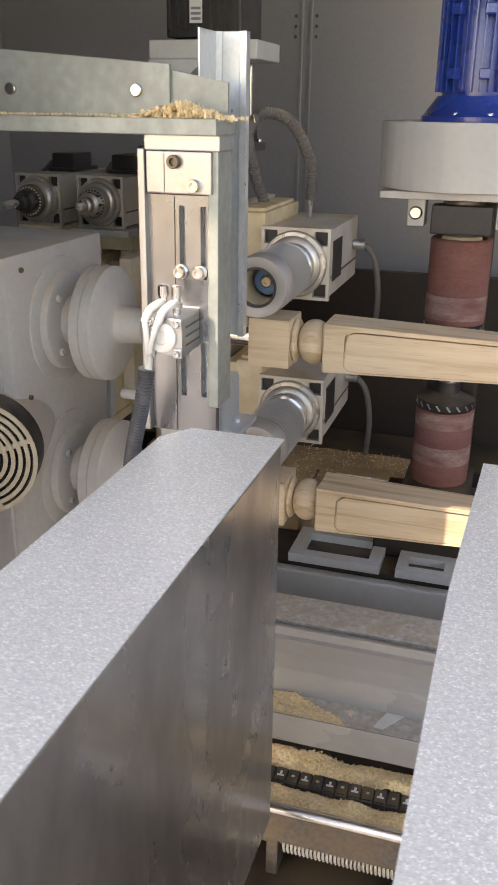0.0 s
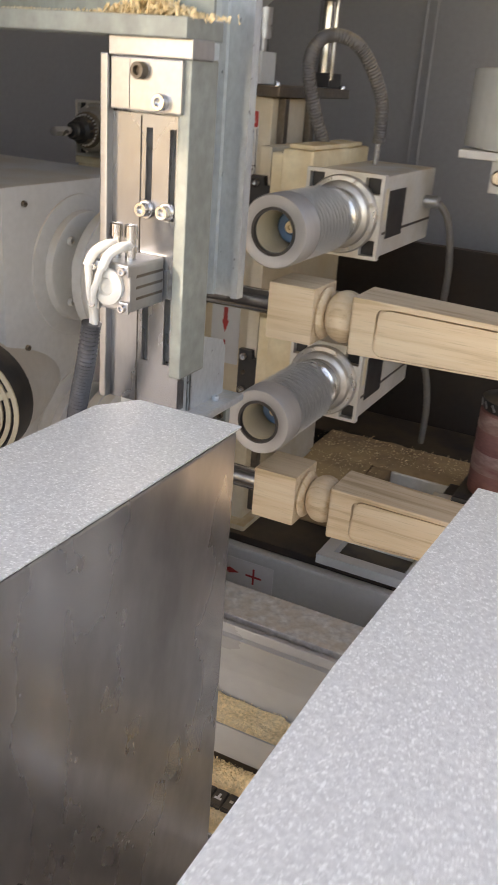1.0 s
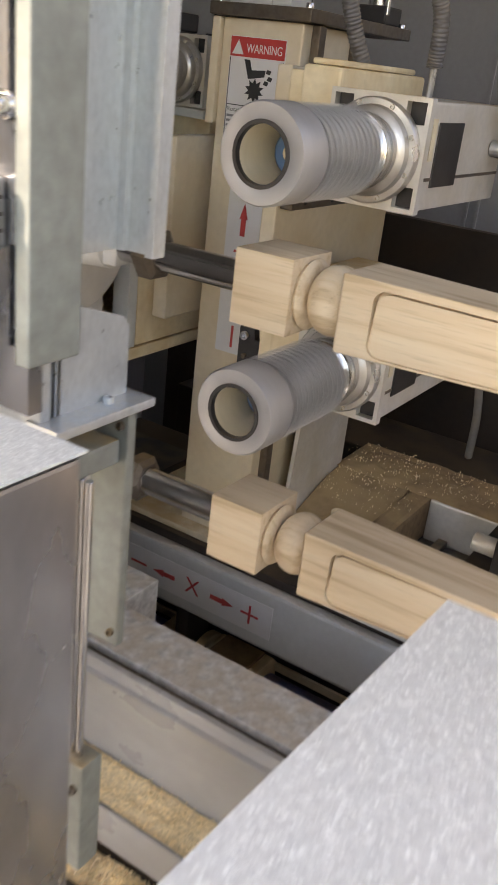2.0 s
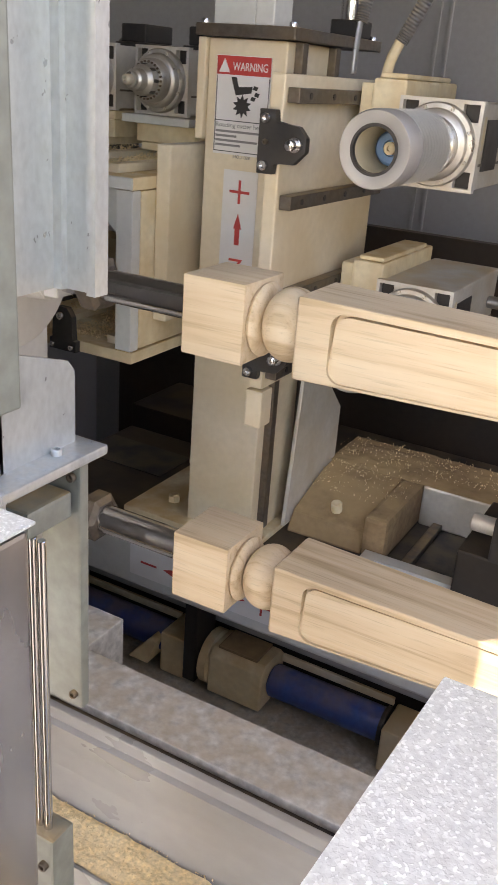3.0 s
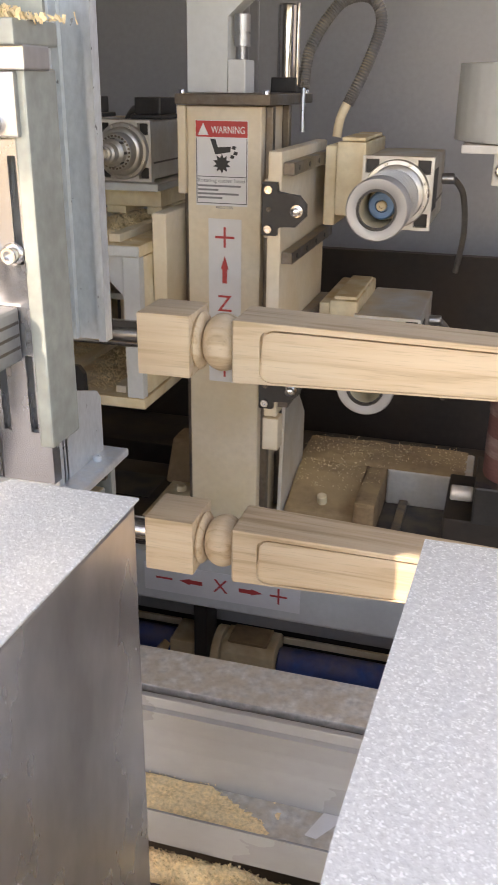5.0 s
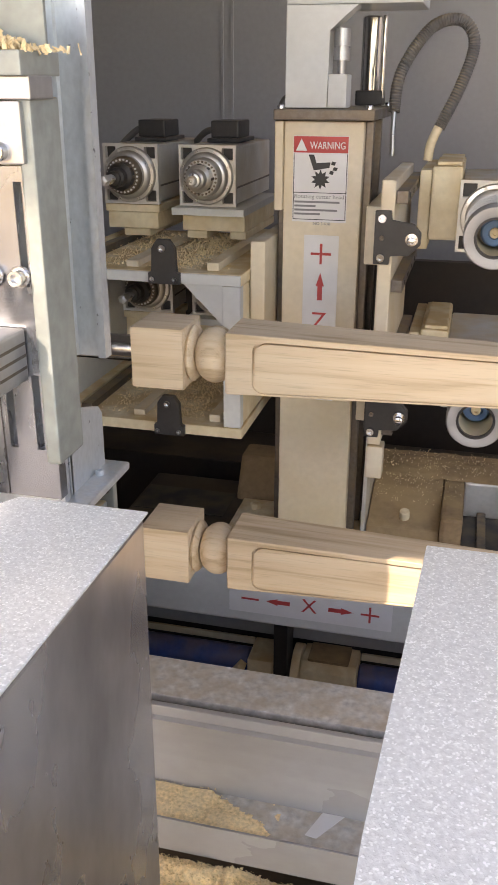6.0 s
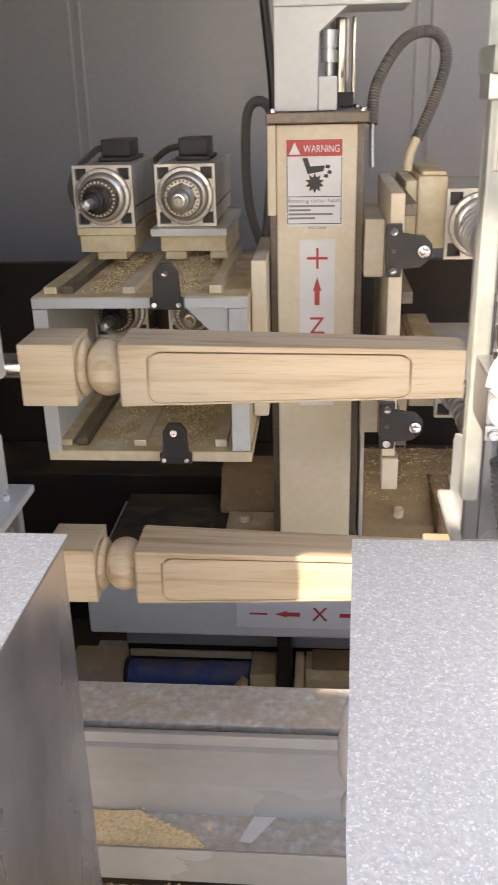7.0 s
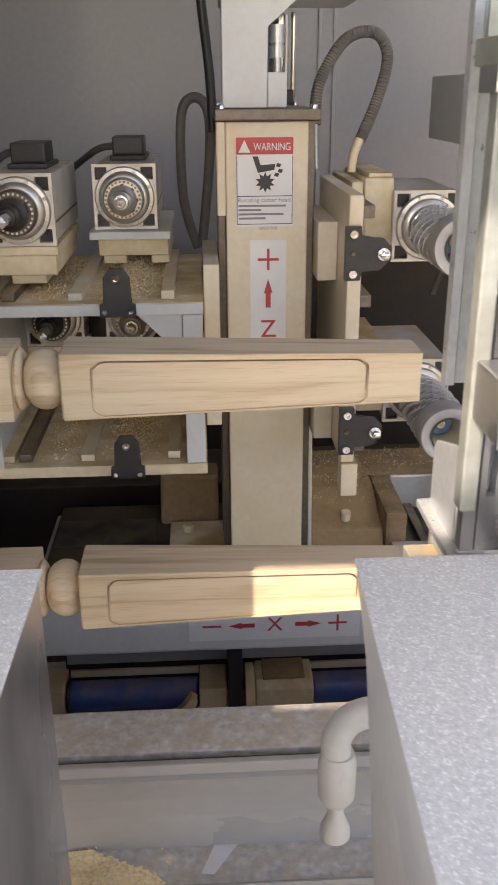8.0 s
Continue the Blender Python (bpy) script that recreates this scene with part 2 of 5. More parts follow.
def box(x0, x1, y0, y1, z0, z1, bevel=0.002, bm=None, m=None):
    bm = bm or bmesh.new()
    made = bmesh.ops.create_cube(bm, size=1)["verts"]
    t = Matrix.LocRotScale(((x0 + x1) / 2, (y0 + y1) / 2, (z0 + z1) / 2), None, (abs(x1 - x0), abs(y1 - y0), abs(z1 - z0)))
    bmesh.ops.transform(bm, matrix=t, verts=made)
    if bevel:
        edges = list({e for v in made for e in v.link_edges})
        r = bmesh.ops.bevel(bm, geom=edges, offset=bevel, segments=2, affect="EDGES", profile=0.6)
        made = list({v for f in r["faces"] for v in f.verts} | {v for v in made if v.is_valid})
    if m is not None:
        bmesh.ops.transform(bm, matrix=m, verts=[v for v in made if v.is_valid])
    return bm


def lathe(p0, axis, profile, seg=32, bm=None, caps=True):
    """A turned solid: profile rows are (distance along the axis, radius)."""
    bm = bm or bmesh.new()
    q = Vector(axis).normalized().to_track_quat("Z", "Y").to_matrix()
    rings = []
    for d, r in profile:
        ring = []
        for k in range(seg):
            a = 2 * math.pi * k / seg
            ring.append(bm.verts.new(Vector(p0) + q @ Vector((r * math.cos(a), r * math.sin(a), d))))
        rings.append(ring)
    for a, b in zip(rings, rings[1:]):
        for k in range(seg):
            bm.faces.new((a[k], a[(k + 1) % seg], b[(k + 1) % seg], b[k]))
    if caps:
        bm.faces.new(rings[0][::-1])
        bm.faces.new(rings[-1])
    return bm


def rod(p0, p1, r, seg=20, bm=None, soft=0.0):
    d = (Vector(p1) - Vector(p0)).length
    s = soft or min(r * 0.15, d * 0.2)
    return lathe(p0, Vector(p1) - Vector(p0), [(0, r - s), (s, r), (d - s, r), (d, r - s)], seg, bm)


def tube(points, r, seg=10, bm=None, rib=0.0, pitch=0.006):
    """A hose along a smooth path through the points; rib > 0 makes it corrugated."""
    bm = bm or bmesh.new()
    p = [Vector(q) for q in points]
    path = []
    for i in range(len(p) - 1):
        a, b, c, d = p[max(i - 1, 0)], p[i], p[i + 1], p[min(i + 2, len(p) - 1)]
        steps = max(4, int((c - b).length / (pitch / 2))) if rib else 10
        for k in range(steps):
            t = k / steps
            path.append(0.5 * (2 * b + (c - a) * t + (2 * a - 5 * b + 4 * c - d) * t * t + (3 * b - a - 3 * c + d) * t ** 3))
    path.append(p[-1])
    rings = []
    side = None
    for i, q in enumerate(path):
        d = (path[min(i + 1, len(path) - 1)] - path[max(i - 1, 0)]).normalized()
        if side is None:
            side = d.orthogonal().normalized()
        side = (side - d * side.dot(d)).normalized()
        up = d.cross(side)
        rr = r * (1 - rib * (i % 2))
        rings.append([bm.verts.new(q + rr * (math.cos(2 * math.pi * k / seg) * side + math.sin(2 * math.pi * k / seg) * up)) for k in range(seg)])
    for a, b in zip(rings, rings[1:]):
        for k in range(seg):
            bm.faces.new((a[k], a[(k + 1) % seg], b[(k + 1) % seg], b[k]))
    bm.faces.new(rings[0][::-1])
    bm.faces.new(rings[-1])
    return bm


def prism(outline, axis, a, b, bevel=0.0, bm=None):
    """An outline of (u, v) drawn across an axis ('x', 'y' or 'z') and pushed from a to b."""
    bm = bm or bmesh.new()

    def at(u, v, w):
        return {"x": (w, u, v), "y": (u, w, v), "z": (u, v, w)}[axis]
    lo = [bm.verts.new(at(u, v, a)) for u, v in outline]
    hi = [bm.verts.new(at(u, v, b)) for u, v in outline]
    fs = [bm.faces.new(lo[::-1]), bm.faces.new(hi)]
    for k in range(len(lo)):
        fs.append(bm.faces.new((lo[k], lo[(k + 1) % len(lo)], hi[(k + 1) % len(lo)], hi[k])))
    if bevel:
        bmesh.ops.bevel(bm, geom=list({e for f in fs for e in f.edges}), offset=bevel, segments=2, affect="EDGES", profile=0.6)
    return bm


def disc(cx, cz, r, n=24, a0=0.0, a1=2 * math.pi):
    return [(cx + r * math.cos(a0 + (a1 - a0) * k / n), cz + r * math.sin(a0 + (a1 - a0) * k / n)) for k in range(n)]


def bolt(parent, p, axis, r=0.009, material="chrome", name="bolt"):
    """Socket head cap screw: a knurled head with a hollow hexagon."""
    h = r * 1.1
    bm = lathe(p, axis, [(0, r), (h * 0.85, r), (h, r * 0.9), (h, r * 0.55), (h * 0.4, r * 0.5), (h * 0.4, 0.0004)], 14)
    return part(name, bm, material, parent, "", True)


def lettering(text, size, x, y, z, parent, material, name="lettering", width=None, depth=0.0006):
    """Raised print facing the operator; y is the face it lies on."""
    cu = bpy.data.curves.new(name, "FONT")
    cu.body, cu.size, cu.align_x, cu.align_y, cu.extrude = text, size, "CENTER", "CENTER", depth / 2
    tmp = bpy.data.objects.new(name, cu)
    scene.collection.objects.link(tmp)
    me = bpy.data.meshes.new_from_object(tmp.evaluated_get(bpy.context.evaluated_depsgraph_get()))
    bpy.data.objects.remove(tmp)
    bm = bmesh.new()
    bm.from_mesh(me)
    bpy.data.meshes.remove(me)
    xs = [v.co.x for v in bm.verts]
    k = width / (max(xs) - min(xs)) if width else 1
    bmesh.ops.transform(bm, matrix=Matrix.Translation((x, y, z)) @ Matrix.Rotation(radians(90), 4, "X") @ Matrix.Diagonal((k, 1, 1, 1)), verts=bm.verts)
    return part(name, bm, material, parent)

# ---- enclosure ----
wall_back = solo("wall_back", box(-2.4, 2.4, 3.0, 3.05, -0.45, 3.0, 0), "wall", "grey painted sheet-steel back wall of the machine cabin", "wall", kind="structure")
for x in (-0.95, -0.91, 0.335, 0.39, 1.25):
    part("seam", box(x - 0.006, x + 0.006, 2.992, 3.0, -0.45, 3.0, 0.002), "wall", wall_back)
for x in (-0.975, -0.885):
    for z in (1.86, 1.90, 1.94):
        part("rivet", rod((x, 3.001, z), (x, 2.99, z), 0.008, 8), "darksteel", wall_back)
solo("wall_left", box(-2.45, -2.4, -0.1, 3.05, -0.45, 3.0, 0), "wall", "grey painted sheet-steel side wall of the machine cabin", "wall", kind="structure")
solo("wall_right", box(2.4, 2.45, -0.1, 3.05, -0.45, 3.0, 0), "wall", "grey painted sheet-steel side wall of the machine cabin", "wall", kind="structure")
# added, out of view: its edges decide where sun and sky light get in
solo("ceiling", box(-2.45, 0.95, -0.825, 3.05, 3.0, 3.05, 0), "wall", "unseen grey roof sheet added to shape sun and sky light", "ceiling", kind="structure")
# added blocker, never in view: keeps direct sun off the bed and cover tops
solo("sun_block_beam", box(-5, 5, -2.2, -1.25, 3.0, 3.3, 0.01), "white", "unseen broad beam added overhead to block the sun", "beam", kind="structure")
# added panel outside the view; its edge bounds the sun on legs and bracket
solo("sun_block_panel", box(-2.4, -0.88, -0.10, -0.05, -0.45, 3.0, 0.003), "wall", "unseen grey panel added to block sun from the left", "wall", kind="structure")
solo("floor", box(-8, 8, -8, 8, -0.5, -0.45, 0), "concrete", "worn grey concrete workshop floor", "floor", kind="structure")

# ---- machine bed ----
bed = thing("machine_bed", "grey cast machine bed with a sawdust-strewn front ledge", "machine bed", (0, 0.7, 0), kind="structure")
part("bed_top", box(-1.6, 1.6, 0.735, 0.848, -0.449, 0.462, 0.003), "cast", bed, "rough mottled cast-iron guide surface")
part("bed_step", box(-1.6, -0.69, 0.8485, 0.955, 0.36, 0.4615, 0.003), "cast", bed, "wider end of the guide surface")
part("groove", box(-1.6, 1.6, 0.712, 0.735, -0.449, 0.447, 0.002), "dark", bed)
part("ridge", box(-1.6, 1.6, 0.698, 0.712, 0.3, 0.466, 0.003), "bed", bed, "thin pale ridge along the guide")
# the apron hollows out towards the ledge
prof = [(0.698, 0.445)]
for k in range(13):
    a = radians(90 * k / 12)
    prof.append((0.690 - 0.006 * k / 12 + 0.012 * math.sin(a * 2), 0.44 - 0.145 * k / 12))
prof += [(0.70, 0.28), (0.712, 0.28), (0.712, 0.445)]
part("apron", prism(prof, "x", -1.6, 1.6), "bed", bed, "smooth glossy grey apron", True)
part("ledge", box(-1.6, 1.6, 0.592, 0.70, 0.27, 0.297, 0.002), "cast", bed, "mottled ledge below the apron")
part("lip", prism([(0.583, 0.245), (0.592, 0.245), (0.596, 0.309), (0.589, 0.311)], "x", -1.6, 1.6, 0.001), "bed", bed, "bent grey edge strip of the ledge")
part("tray", box(-1.6, 1.6, 0.404, 0.585, 0.19, 0.215, 0.003), "dark", bed, "chip tray under the sawdust")
part("guide_rail", rod((-1.6, 0.396, 0.232), (1.6, 0.396, 0.232), 0.012, 16), "chrome", bed, "polished round guide rail", True)
part("rail_support", box(-1.6, 1.6, 0.389, 0.403, 0.15, 0.224, 0.002), "darksteel", bed)
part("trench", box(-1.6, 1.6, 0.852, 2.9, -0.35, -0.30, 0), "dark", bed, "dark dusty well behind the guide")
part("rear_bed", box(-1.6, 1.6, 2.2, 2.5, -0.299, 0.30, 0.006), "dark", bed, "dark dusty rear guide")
# a patch of sunlight on the ledge, put in as a thin white sheet
solo("sun_patch", prism([(-0.139, 0.627), (-0.118, 0.624), (-0.068, 0.697), (-0.112, 0.697)], "z", 0.2972, 0.2980), "label", "slanting sun patch on the bed ledge, made as a thin white sheet", "paper scrap")
# added sheet: makes the background behind the carriage near black up to its top
solo("dark_backdrop", box(-1.9, 1.9, 2.52, 2.56, -0.449, 0.975, 0.004), "dark", "dark dusty sheet added behind the carriage to darken the low background", "partition", kind="structure")

# sawdust: heaps of small flakes
rng = random.Random(5)


def heap(name, label, bounds, z, height, flakes, size, shape):
    bm = bmesh.new()
    x0, x1, y0, y1 = bounds
    nx, ny = 150, 16
    grid = []
    for i in range(nx + 1):
        row = []
        for j in range(ny + 1):
            x, y = x0 + (x1 - x0) * i / nx, y0 + (y1 - y0) * j / ny
            h = shape((x - x0) / (x1 - x0), j / ny) * height * (0.55 + 0.6 * noise.noise(Vector((x * 14, y * 22, 3)))) + 0.003 * noise.noise(Vector((x * 60, y * 60, 0)))
            row.append(bm.verts.new((x, y, z + h)))
        grid.append(row)
    for i in range(nx):
        for j in range(ny):
            bm.faces.new((grid[i][j], grid[i + 1][j], grid[i + 1][j + 1], grid[i][j + 1]))
    for _ in range(flakes):
        i, j = rng.randrange(nx), rng.randrange(ny)
        c = grid[i][j].co.copy()
        c += Vector((rng.uniform(-1, 1) * (x1 - x0) / nx, rng.uniform(-1, 1) * (y1 - y0) / ny, size * 0.3))
        if c.z < z + 0.001:
            continue
        m = Matrix.Translation(c) @ Euler([rng.uniform(-0.8, 0.8), rng.uniform(-0.8, 0.8), rng.uniform(0, 6)]).to_matrix().to_4x4()
        s = size * rng.uniform(0.4, 1.2)
        w = s * rng.uniform(0.35, 0.9)
        vs = [bm.verts.new(m @ Vector(q)) for q in ((-s, -w, 0), (s, -w * 0.6, s * 0.25), (s * 0.8, w, 0), (-s * 0.7, w * 0.8, s * 0.2))]
        bm.faces.new(vs)
    return solo(name, bm, "sawdust", label, "sawdust", kind="stuff")


heap("sawdust", "pale sawdust drifted on the bed ledge", (-1.2, -0.19, 0.601, 0.70), 0.2965, 0.012, 4500, 0.0016,
     lambda u, v: max(0, min(1, (1 - u) * 9)) * (1.0 if v < 0.85 - max(0, (u - 0.86)) * 4.5 else -0.6))
heap("sawdust", "thick crumbly heap of sawdust in the chip tray", (-1.2, 0.6, 0.514, 0.584), 0.212, 0.046, 14000, 0.0026,
     lambda u, v: 0.4 + 0.6 * math.sin(math.pi * (0.15 + 0.8 * v)))
heap("sawdust", "packed sawdust beside the drag chain", (-1.2, 0.6, 0.410, 0.470), 0.214, 0.030, 10000, 0.002,
     lambda u, v: 0.55 + 0.45 * math.sin(math.pi * v))

# black plastic drag chain lying in the sawdust
chain = thing("drag_chain", "black plastic cable drag chain lying in sawdust", "cable chain", (0, 0.45, 0.215))
for k in range(58):
    x = -1.0 + k * 0.027
    bm = box(x, x + 0.0262, 0.469, 0.513, 0.214, 0.233, 0.0025)
    box(x + 0.0025, x + 0.0240, 0.472, 0.510, 0.2332, 0.2360, 0.001, bm)
    lk = part("link", bm, "black", chain)
    if k % 2:
        part("slot", box(x + 0.006, x + 0.021, 0.484, 0.489, 0.2361, 0.2366, 0), "label", lk)
        part("slot", box(x + 0.011, x + 0.016, 0.4892, 0.499, 0.2361, 0.2366, 0), "label", lk)
    else:
        part("slot", box(x + 0.010, x + 0.017, 0.488, 0.494, 0.2361, 0.2366, 0), "motor", lk)

# the spring below the rail
spring = thing("compression_spring", "dusty steel compression spring below the guide rail", "spring", (-0.25, 0.43, 0.05))
pts = []
for k in range(16 * 30):
    a = 2 * math.pi * k / 16
    pts.append((-0.285 + 0.0085 * k / 16, 0.432 + 0.022 * math.cos(a), 0.115 + 0.022 * math.sin(a)))
bm = bmesh.new()
prev = None
for i, q in enumerate(pts):
    q = Vector(q)
    d = (Vector(pts[min(i + 1, len(pts) - 1)]) - Vector(pts[max(0, i - 1)])).normalized()
    u = Vector((1, 0, 0)) - d * d.x
    u.normalize()
    w = d.cross(u)
    ring = [bm.verts.new(q + 0.0028 * (math.cos(t) * u + math.sin(t) * w)) for t in (0, 1.57, 3.14, 4.71)]
    if prev:
        for k in range(4):
            bm.faces.new((prev[k], prev[(k + 1) % 4], ring[(k + 1) % 4], ring[k]))
    prev = ring
part("coil", bm, "motor", spring, "", True)
part("rod", rod((-0.34, 0.432, 0.115), (0.2, 0.432, 0.115), 0.011), "darksteel", spring, "", True)
part("lug", box(-0.318, -0.292, 0.405, 0.460, 0.04, 0.165, 0.004), "darksteel", spring, "worn steel end lug")
solo("base_frame", box(-1.6, 1.6, 0.36, 0.58, -0.449, 0.039, 0.004), "dark", "dark dusty base frame under the spring", "frame")

# ---- table legs in the lathe ----


def table_leg():
    """Square block, turned neck and ball, tapered square shank with a routed panel on two faces."""
    t = thing("table_leg", "unfinished pale wood table leg clamped between lathe centres", "table leg", (0, 0, 0), "legs in the lathe")
    s = 0.0535
    part("block", box(0, 0.093, -s, s, -s, s, 0.0025), "wood", t, "square end block", True)
    pr = [(0.090, 0.036), (0.094, 0.047), (0.099, 0.050), (0.103, 0.046), (0.106, 0.040)]
    for k in range(15):
        a = math.pi * (0.13 + 0.77 * k / 14)
        pr.append((0.1375 - 0.0345 * math.cos(a), 0.0495 * math.sin(a) ** 0.75))
    pr += [(0.172, 0.030), (0.176, 0.030)]
    part("turned_ball", lathe((0, 0, 0), (1, 0, 0), pr, 40), "wood", t, "turned neck and ball", True)
    bm = bmesh.new()
    x0, x1, s1 = 0.1665, 0.728, 0.040
    p0, p1 = 0.047, 0.478

    def half(u):
        return s + (s1 - s) * (u / (x1 - x0))
    for q in range(4):
        turn = Matrix.Rotation(math.pi / 2 * q, 4, "X")

        def at(u, v, d):
            h = half(u)
            return turn @ Vector((x0 + u, -(h - d), v * h))
        n = x1 - x0
        ch = 0.004
        outer = [(ch * 0.8, -0.975), (n, -0.975), (n, 0.975), (ch * 0.8, 0.975)]
        vo = [bm.verts.new(at(u, v, 0.0)) for u, v in outer]
        if q % 2:
            bm.faces.new(vo)
        else:
            # the routed panel runs close to the lower edge
            inner = []
            rad, top, low, bend = 0.020, 0.80, -0.93, 0.36
            for cx, cv, a0 in ((p1 - rad, top - bend, 0), (p0 + rad, top - bend, 90), (p0 + rad, low + bend, 180), (p1 - rad, low + bend, 270)):
                for k in range(6):
                    a = radians(a0 + 90 * k / 5)
                    inner.append((cx + rad * math.cos(a), cv + bend * math.sin(a)))
            vi = [bm.verts.new(at(u, v, 0.0)) for u, v in inner]
            mid_u, mid_v = (p0 + p1) / 2, (top + low) / 2
            inset = [(u + math.copysign(0.004, mid_u - u), v + math.copysign(0.085 if v > mid_v else 0.03, mid_v - v)) for u, v in inner]
            vd = [bm.verts.new(at(u, v, 0.015 if v > 0 else 0.005)) for u, v in inner]
            vh = [bm.verts.new(at(u, v, 0.015 if v > 0 else 0.005)) for u, v in inset]
            vp = [bm.verts.new(at(u, v, 0.004)) for u, v in inset]
            eo = [bm.edges.new((vo[k], vo[(k + 1) % 4])) for k in range(4)]
            ei = [bm.edges.new((vi[k], vi[(k + 1) % len(vi)])) for k in range(len(vi))]
            bmesh.ops.triangle_fill(bm, edges=eo + ei, use_beauty=True)
            for k in range(len(vi)):
                for a, b in ((vi, vd), (vd, vh), (vh, vp)):
                    bm.faces.new((a[k], a[(k + 1) % len(vi)], b[(k + 1) % len(vi)], b[k]))
            bm.faces.new(vp)
        # the eased corner between two faces, and the cut at both ends
        a = [bm.verts.new(at(*outer[k], 0)) for k in (3, 2)]
        nxt = Matrix.Rotation(math.pi / 2 * (q + 3), 4, "X")

        def at2(u, v):
            h = half(u)
            return nxt @ Vector((x0 + u, -h, v * h))
        b = [bm.verts.new(at2(*outer[k])) for k in (0, 1)]
        bm.faces.new((a[0], a[1], b[1], b[0]))
        c0 = [bm.verts.new(turn @ Vector((x0, -(s - 0.003), v * (s - 0.003)))) for v in (-1, 1)]
        o0 = [bm.verts.new(at(*outer[0], 0)), bm.verts.new(at(*outer[3], 0))]
        bm.faces.new((c0[0], c0[1], o0[1], o0[0]))
        bm.faces.new((c0[1], o0[1], bm.verts.new(at2(*outer[0]))))
        e0 = [bm.verts.new(at(n, v, 0)) for v in (-0.975, 0.975)]
        bm.faces.new((e0[0], e0[1], bm.verts.new((x1 + 0.0, 0, 0))))
        bm.faces.new((c0[0], c0[1], bm.verts.new((x0, 0, 0))))
    bmesh.ops.remove_doubles(bm, verts=bm.verts, dist=0.0002)
    part("tapered_shank", bm, "wood", t, "tapered shank with routed panels")
    return t


leg = table_leg()
leg.location = (-0.5, 0.870, 1.096)
leg_b = copy_thing(leg, pose(-0.5, 0.872, 0.713))

# ---- headstock with its two drive flanges ----
head = thing("headstock", "light grey painted headstock housing with two drive flanges", "headstock", (-1.3, 0.87, 0.0))
part("housing", box(-1.75, -0.985, 0.64, 1.10, -0.449, 1.275, 0.012), "grey", head, "", True)
part("front_cover", box(-1.72, -1.01, 0.628, 0.639, 0.35, 1.24, 0.004), "grey", head, "paler bolted front cover")
for z in (1.24, 0.95):
    bolt(head, (-0.984, 0.70, z), (1, 0, 0), 0.006, "darksteel")
for z in (1.096, 0.713):
    f = part("bearing_flange", lathe((-0.986, 0.87, z), (1, 0, 0), [(0, 0.150), (0.006, 0.150), (0.009, 0.142), (0.010, 0.118), (0.026, 0.116), (0.030, 0.110), (0.031, 0.060), (0.085, 0.055)], 48), "grey", head, "", True)
    for k in range(4):
        a = radians(45 + 90 * k)
        bolt(f, (-0.957, 0.87 + 0.09 * math.cos(a), z + 0.09 * math.sin(a)), (1, 0, 0), 0.009, "grey")
    part("drive_disc", lathe((-0.905, 0.87, z), (1, 0, 0), [(0, 0.060), (0.004, 0.128), (0.008, 0.134), (0.030, 0.135), (0.032, 0.131), (0.034, 0.135), (0.056, 0.134), (0.062, 0.126), (0.072, 0.05), (0.076, 0.045), (0.14, 0.04)], 56), "grey", head, "two-piece grey drive disc", True)
    part("driver_block", box(-0.80, -0.74, 0.845, 0.895, z - 0.03, z + 0.03, 0.004), "grey", head)
    part("centre_shaft", rod((-0.80, 0.87, z), (-0.505, 0.87, z), 0.0235, 24), "chrome", head, "polished steel centre shaft", True)
    part("centre_nut", lathe((-0.70, 0.87, z), (1, 0, 0), [(0, 0.03), (0.003, 0.041), (0.028, 0.041), (0.034, 0.03)], 6), "darksteel", head)
part("pin", rod((-0.80, 0.80, 0.95), (-0.71, 0.80, 0.95), 0.012), "grey", head, "", True)

fan = thing("fan_guard", "round cream fan grille on a motor end", "fan", (-1.03, 0.45, 0.85))
part("cowl", lathe((-1.045, 0.60, 0.86), (0.35, -1, 0), [(0, 0.13), (0.07, 0.13), (0.075, 0.128), (0.075, 0.118), (0.05, 0.114), (0.05, 0.002)], 48), "black", fan, "black fan cowl", True)
fm = Matrix.Translation((-1.045, 0.60, 0.86)) @ Vector((0.35, -1, 0)).to_track_quat("Z", "Y").to_matrix().to_4x4()
for r in (0.126, 0.110, 0.094, 0.078, 0.062):
    bm = bmesh.new()
    ring = [(0.076, r - 0.0045), (0.081, r - 0.0045), (0.081, r + 0.0045), (0.076, r + 0.0045)]
    lathe((-1.045, 0.60, 0.86), (0.35, -1, 0), ring + ring[:1], 48, bm, False)
    part("grille_ring", bm, "bone", fan, "", True)
for k in range(4):
    part("spoke", box(-0.006, 0.006, 0.03, 0.128, 0.0745, 0.08, 0.001, None, fm @ Matrix.Rotation(radians(20 + 90 * k), 4, "Z")), "bone", fan)
part("hub", lathe((-1.045, 0.60, 0.86), (0.35, -1, 0), [(0.05, 0.05), (0.07, 0.05), (0.074, 0.044)], 32), "black", fan, "", True)
part("motor_body", lathe((-1.045, 0.60, 0.86), (-0.35, 1, 0), [(0, 0.125), (0.3, 0.125)], 40), "grey", fan, "", True)

# ---- the two clamping brackets beside the opening ----


